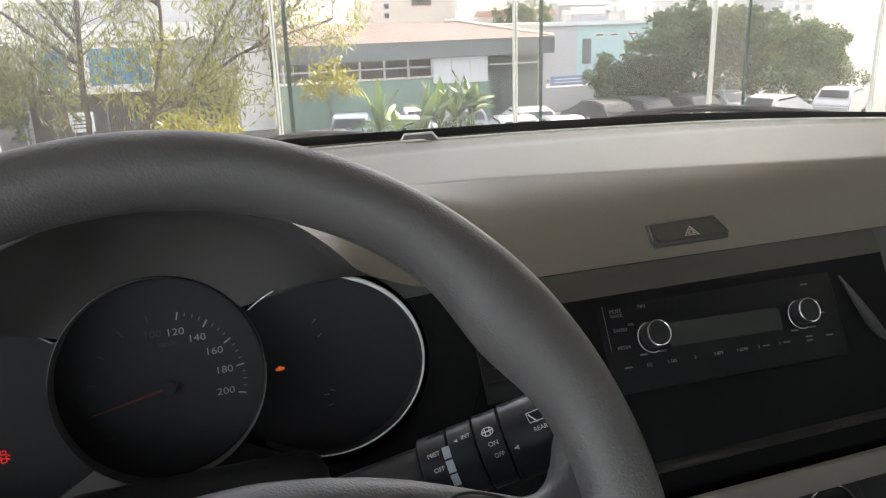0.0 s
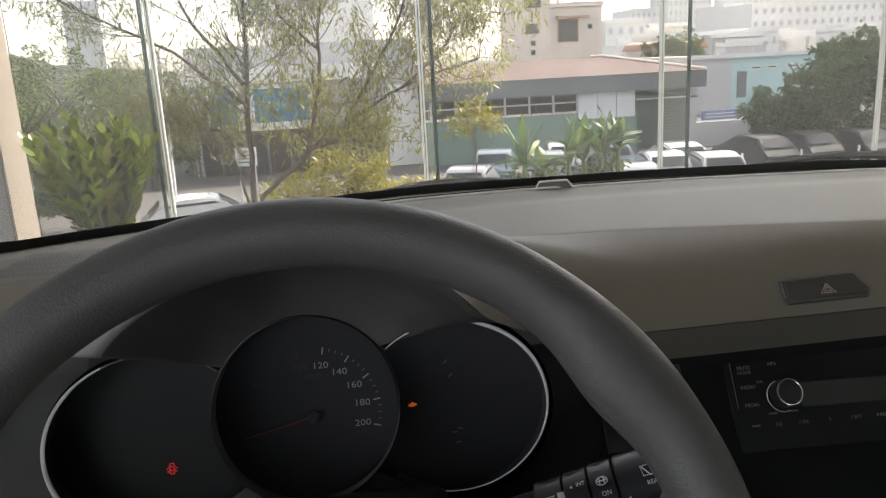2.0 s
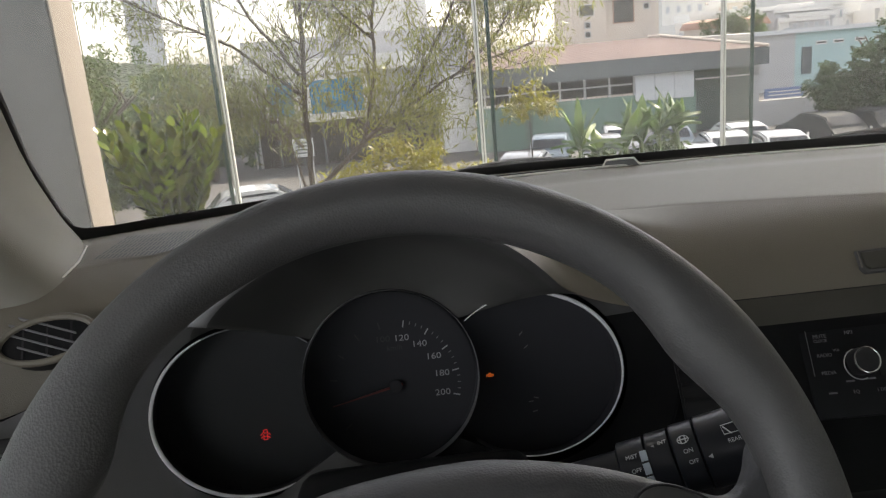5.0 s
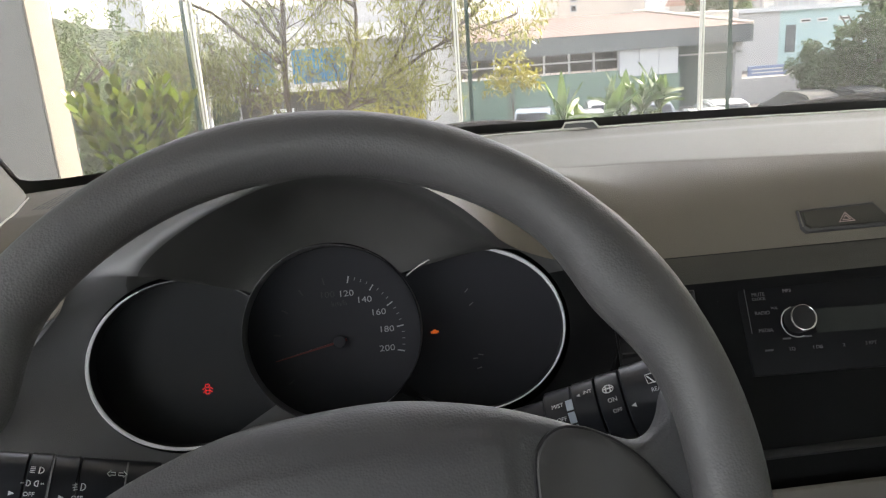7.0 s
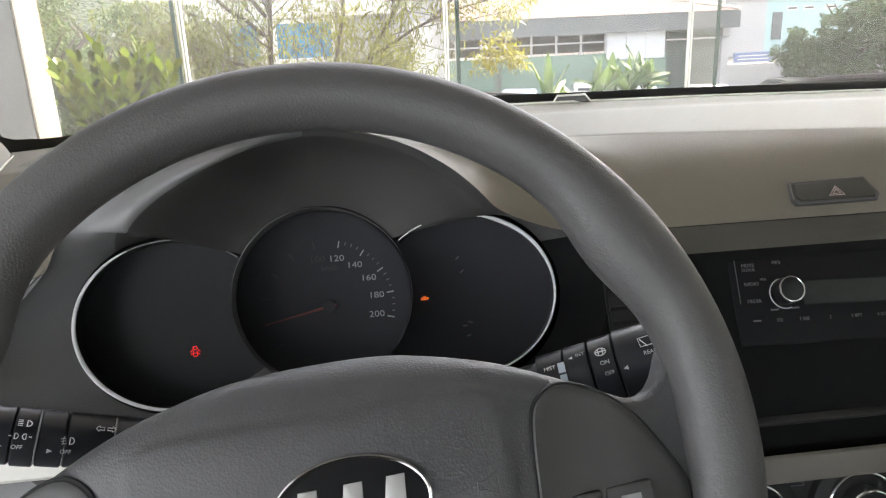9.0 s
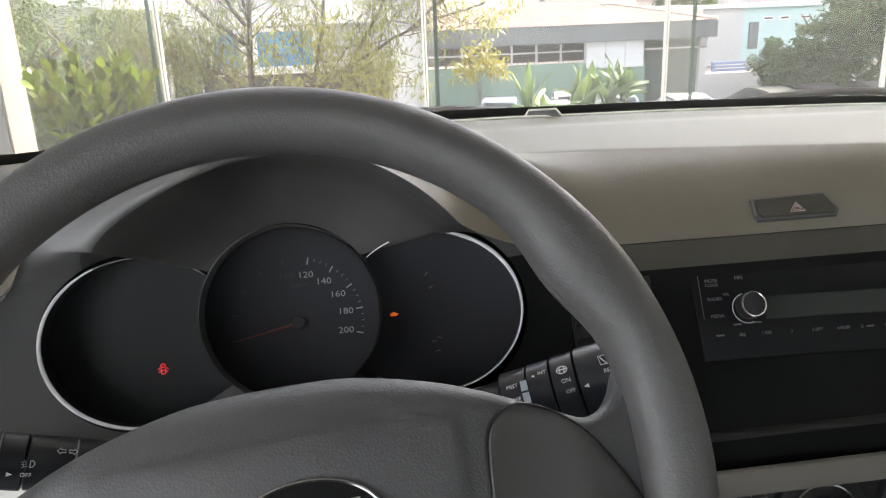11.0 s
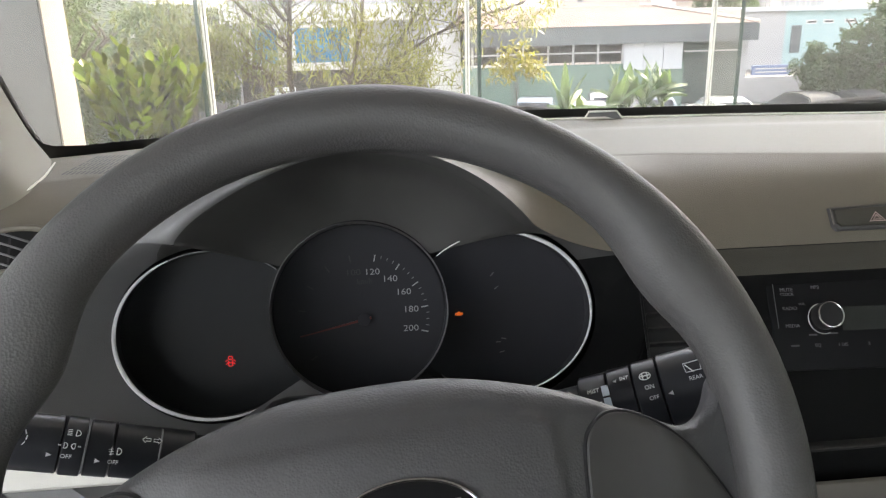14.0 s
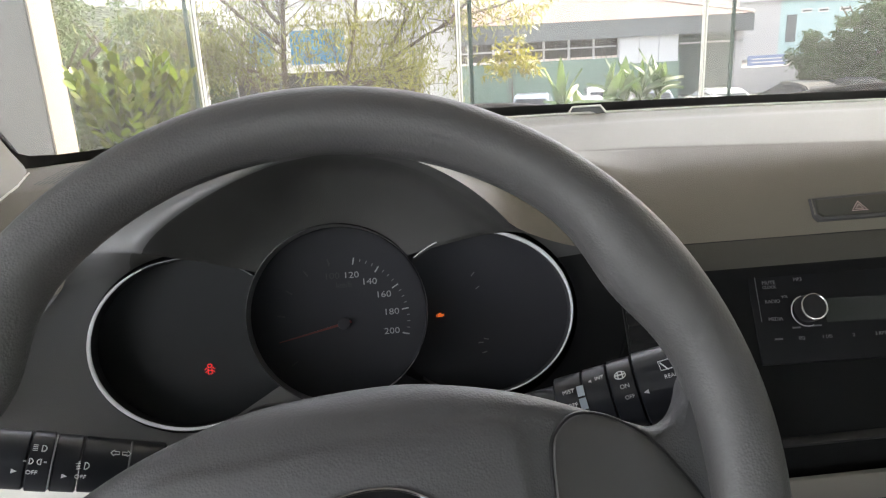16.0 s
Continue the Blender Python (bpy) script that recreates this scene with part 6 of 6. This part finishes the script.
for k, (x, y, hgt, wd) in enumerate(((-14.5, 40, 3.0, 2.6), (-10.5, 44, 2.6, 2.4), (-19.0, 46, 3.6, 3.2), (-8.6, 39, 2.0, 1.7), (-12.2, 34, 1.8, 1.9), (-23.0, 50, 3.6, 3.4), (-9.4, 25, 3.6, 1.7), (-8.3, 27, 3.0, 1.5), (-9.0, 30, 4.2, 2.2), (33.2, 74, 4.4, 2.2), (35.6, 74, 4.8, 2.0))):
    zc = GZ + hgt
    clump_tree("green_tree", "dense dark green tree beside the shop", [(x, y, zc, wd, hgt * 0.6), (x - wd * 0.6, y, zc - 0.6, wd * 0.7, hgt * 0.5), (x + wd * 0.6, y + 0.5, zc - 0.5, wd * 0.7, hgt * 0.5)],
               14000, 0.17, M_LEAF_DARK if k % 2 else M_LEAF_GREEN, 30 + k, [(x, y, GZ, zc, 0.18)])


M_BANANA_DARK = leaf("green_banana_leaves", (0.075, 0.12, 0.035), 0.45, 0.4, 0.45)


def banana(x, y, seed, hgt, n, bright):
    ob = thing("banana_plant", "banana plant with long upright and arching green leaves", "plant", group="banana plants by the cars")
    r = random.Random(seed)
    v, f = sweep([(x, y, GZ), (x + 0.05, y, GZ + hgt * 0.5), (x, y, GZ + hgt * 0.72)], [0.12, 0.09, 0.05], 8)
    mesh_part("stem", v, f, M_STEM, ob)
    for i in range(n):
        az, lean = r.uniform(0, 2 * math.pi), r.uniform(0.08, 0.95)
        L, W = r.uniform(0.8, 1.55), r.uniform(0.11, 0.19)
        tear = r.uniform(0.05, 0.28)

        def sheet(s, q, az=az, lean=lean, L=L, W=W, tear=tear):
            out = L * s * math.sin(lean) * (0.6 + 0.6 * s)
            up = L * s * math.cos(lean) - 0.9 * lean * lean * L * s * s * 0.6
            ragged = 1 - tear * (0.5 + 0.5 * math.sin(s * 41 + q * 3 + az * 7)) * ease(s * 2)
            w = W * math.sin(math.pi * min(1, 0.05 + 0.93 * s)) ** 0.7 * q * ragged
            return (x + math.cos(az) * out - math.sin(az) * w, y + math.sin(az) * out + math.cos(az) * w, GZ + hgt * 0.68 + up - abs(q) * 0.07)
        v, f = grid(sheet, span(0, 1, 15), [-1, -0.5, 0, 0.5, 1])
        mesh_part("leaf", v, f, M_BANANA if i < bright else M_BANANA_DARK, ob)


for k, (x, y, hgt, num, bright) in enumerate(((5.15, 20.0, 3.75, 8, 3), (5.75, 20.3, 3.45, 8, 1), (6.45, 20.2, 3.60, 9, 2), (6.95, 20.4, 3.75, 10, 0), (7.5, 20.6, 3.95, 12, 0), (8.1, 20.8, 4.0, 11, 1), (7.8, 21.4, 3.6, 9, 0))):
    banana(x, y, 50 + k, hgt, num, bright)


for k, (x, y) in enumerate(((5.3, 20.6), (6.2, 20.9), (7.1, 20.7), (8.0, 21.2))):
    clump_tree("low_shrub", "low dark green shrub under the banana plants", [(x, y, -2.5, 0.6, 0.75), (x + 0.3, y, -3.3, 0.6, 0.7)], 1500, 0.22, M_LEAF_GREEN, 70 + k, [(x, y, GZ, -2.6, 0.04)])


# ---------------------------------------------------------------- parked cars
# dull dark paint for cars added to darken the shaded yard
M_CARDARK = mat("shaded_yard_car_paint", (0.045, 0.050, 0.050), 0.7, spec=0.15, vary=0.10)


def parked_car(x, y, turn, paint, label):
    ob = thing("parked_car", label, "car", at=pose(x, y, GZ, 0, 0, turn), group="cars parked in the yard")
    prof = [(-2.1, 0.35), (-2.15, 0.75), (-1.95, 0.95), (-1.75, 1.05), (-1.35, 1.45), (-0.6, 1.55), (0.35, 1.50), (1.05, 1.05), (1.85, 0.88), (2.1, 0.65), (2.1, 0.35)]
    bm = bmesh.new()
    a = [bm.verts.new((px, -0.85 + (0.12 if pz > 1.1 else 0), pz)) for px, pz in prof]
    b = [bm.verts.new((px, 0.85 - (0.12 if pz > 1.1 else 0), pz)) for px, pz in prof]
    bm.faces.new(a)
    bm.faces.new(b[::-1])
    for i in range(len(prof)):
        j = (i + 1) % len(prof)
        bm.faces.new((a[i], b[i], b[j], a[j]))
    bmesh.ops.bevel(bm, geom=bm.edges[:], offset=0.06, segments=2, affect="EDGES")
    part("body", bm, paint, ob)
    for s in (-1, 1):
        bm = bmesh.new()
        bm.faces.new([bm.verts.new((px, s * 0.765, pz)) for px, pz in ((-1.55, 1.12), (-1.2, 1.42), (0.25, 1.44), (0.85, 1.1))])
        part("side_window", bm, M_CARWIN, ob)
        for px in (-1.3, 1.3):
            v, f = sweep([(px, s * 0.70, 0.31), (px, s * 0.86, 0.31)], 0.31, 20)
            wh = mesh_part("wheel", v, f, M_RUBBER, ob)
            v, f = sweep([(px, s * 0.84, 0.31), (px, s * 0.87, 0.31)], 0.19, 16)
            mesh_part("rim", v, f, M_SILVER, wh)
    for px0, pz0, px1, pz1 in ((0.42, 1.48, 1.0, 1.10), (-1.40, 1.43, -1.74, 1.10)):
        bm = bmesh.new()
        o = 0.035 if px0 > 0 else -0.035
        bm.faces.new([bm.verts.new(q) for q in ((px0 + o, -0.62, pz0 + 0.02), (px0 + o, 0.62, pz0 + 0.02), (px1 + o, 0.68, pz1 + 0.02), (px1 + o, -0.68, pz1 + 0.02))])
        part("end_window", bm, M_CARWIN, ob)
    return ob


# four cars at x 18 to 26 stand in for dark ground under trees
for x, y, turn, paint, lab in ((14.65, 31, 84, M_CARWHITE, "white hatchback parked in the yard"), (14.4, 27.4, 80, M_CARSILVER, "silver car parked in the yard"), (12.9, 28.6, 78, M_CARWHITE, "white car parked in the yard"),
                               (10.7, 26.0, 75, M_CARSILVER, "silver car parked in the yard"), (5.2, 28.2, 70, M_CARSILVER, "silver car parked by the wall"), (7.2, 33.0, 75, M_CARBLUE, "dull blue-grey car parked by the wall"),
                               (-4.1, 25.5, 12, M_CARWHITE, "white car parked under the trees"), (8.9, 31.0, 76, M_CARSILVER, "silver car parked by the green wall"), (10.6, 34.0, 78, M_CARWHITE, "white car parked by the green wall"), (12.2, 32.6, 80, M_CARBLUE, "dull blue-grey car parked by the green wall"), (18.6, 31.6, 95, M_CARDARK, "dark grey car added where the ground lies in shade"), (20.9, 31.9, 93, M_CARDARK, "dark grey car added where the ground lies in shade"), (23.3, 31.7, 96, M_CARDARK, "dark grey car added where the ground lies in shade"), (25.5, 32.2, 94, M_CARBLUE, "dull blue-grey car added where the ground lies in shade"), (26.5, 29, 20, M_CARWHITE, "white car parked beneath the tall trees"), (31.5, 30, 30, M_CARWHITE, "white car parked beneath the tall trees")):
    parked_car(x, y, turn, paint, lab)
for i in range(9):                        # low railing by the tall trees
    post = thing("railing_post", "short pale railing post at the yard's edge", "post", group="railing posts at the yard")
    part("post", box(17.2 + 0.9 * i - 0.04, 17.2 + 0.9 * i + 0.04, 30.0, 30.08, GZ, GZ + 0.95, bevel=0.01), M_WHITEPAINT, post)
pole = thing("utility_pole", "slim grey concrete utility pole", "pole")
v, f = sweep([(-5.15, 26, GZ), (-5.05, 26, 1.9)], [0.07, 0.055], 10)
mesh_part("post", v, f, M_GREYRENDER, pole)

# ---------------------------------------------------------------- pot plant inside the glass
PX, PY = -0.752, 2.70
plant = thing("pot_plant", "bushy glossy green pot plant in a tall white pot", "pot plant", at=pose(PX, PY, 0))
bm = bmesh.new()
prof = [(0.10, 0.0), (0.115, 0.02), (0.135, 0.60), (0.142, 0.63), (0.130, 0.63), (0.124, 0.58)]
n = 32
rows_ = [[bm.verts.new((r * math.cos(2 * math.pi * k / n), r * math.sin(2 * math.pi * k / n), z)) for k in range(n)] for r, z in prof]
for i in range(len(prof) - 1):
    for k in range(n):
        bm.faces.new((rows_[i][k], rows_[i][(k + 1) % n], rows_[i + 1][(k + 1) % n], rows_[i + 1][k]))
bm.faces.new(rows_[0][::-1])
part("pot", bm, M_POT, plant)
part("soil", plate(ellipse(0, 0, 0.126, 0.126, n=32), 0.55, 0.58), M_SOIL, plant)
rp = random.Random(21)
lv, lf = [], []
for i in range(42):
    az = rp.uniform(0, 2 * math.pi)
    lean = 0.46 * math.sqrt(rp.uniform(0.0, 1.0))
    L = rp.uniform(0.36, 0.52) * (1.0 - 0.25 * lean)
    b0 = Vector((0.025 * math.cos(az), 0.025 * math.sin(az), 0.57))
    dirn = Vector((math.cos(az) * math.sin(lean), math.sin(az) * math.sin(lean), math.cos(lean)))
    pts = [b0 + dirn * L * s for s in span(0, 1, 6)]
    v, f = sweep(pts, [0.008 - 0.006 * s for s in span(0, 1, 6)], 6)
    mesh_part("stem", v, f, M_STEM, plant)
    side0 = Matrix.Rotation(rp.uniform(0, 3.14), 3, dirn) @ dirn.orthogonal().normalized()
    for k in range(26):
        s = 0.26 + 0.74 * k / 25
        p = b0 + dirn * L * s
        sd = Matrix.Rotation(rp.uniform(-0.5, 0.5), 3, dirn) @ side0 * (1 if k % 2 else -1)
        up_ = 0.75 + 0.9 * s
        d = (sd * 0.85 + dirn * up_ + Vector((rp.uniform(-.15, .15), rp.uniform(-.15, .15), rp.uniform(-.1, .1)))).normalized()
        nrm = Matrix.Rotation(rp.uniform(-0.7, 0.7), 3, d) @ dirn.cross(sd).normalized()
        ll = rp.uniform(0.052, 0.068) * min(1.0, 0.45 + 0.9 * s) * (1.1 - 0.3 * s)
        ww = ll * rp.uniform(0.27, 0.34)
        fold = d.cross(nrm) * ww * 0.25
        o = len(lv)
        mid = [p + d * ll * q - fold * (1 - abs(2 * q - 1)) for q in (0.0, 0.35, 0.75, 1.0)]
        left = [p + d * ll * q + nrm * ww * h for q, h in ((0.2, 0.7), (0.5, 1.0), (0.8, 0.72))]
        right = [p + d * ll * q - nrm * ww * h for q, h in ((0.2, 0.7), (0.5, 1.0), (0.8, 0.72))]
        lv += [tuple(q) for q in mid + left + right]
        lf += [(o, o + 4, o + 5, o + 1), (o + 1, o + 5, o + 6, o + 2), (o + 2, o + 6, o + 3), (o, o + 1, o + 8, o + 7), (o + 1, o + 2, o + 9, o + 8), (o + 2, o + 3, o + 9)]
fol = mesh_part("foliage", lv, lf, M_ZZ, plant, "glossy oval leaflets")
tagged(fol, kind="stuff")
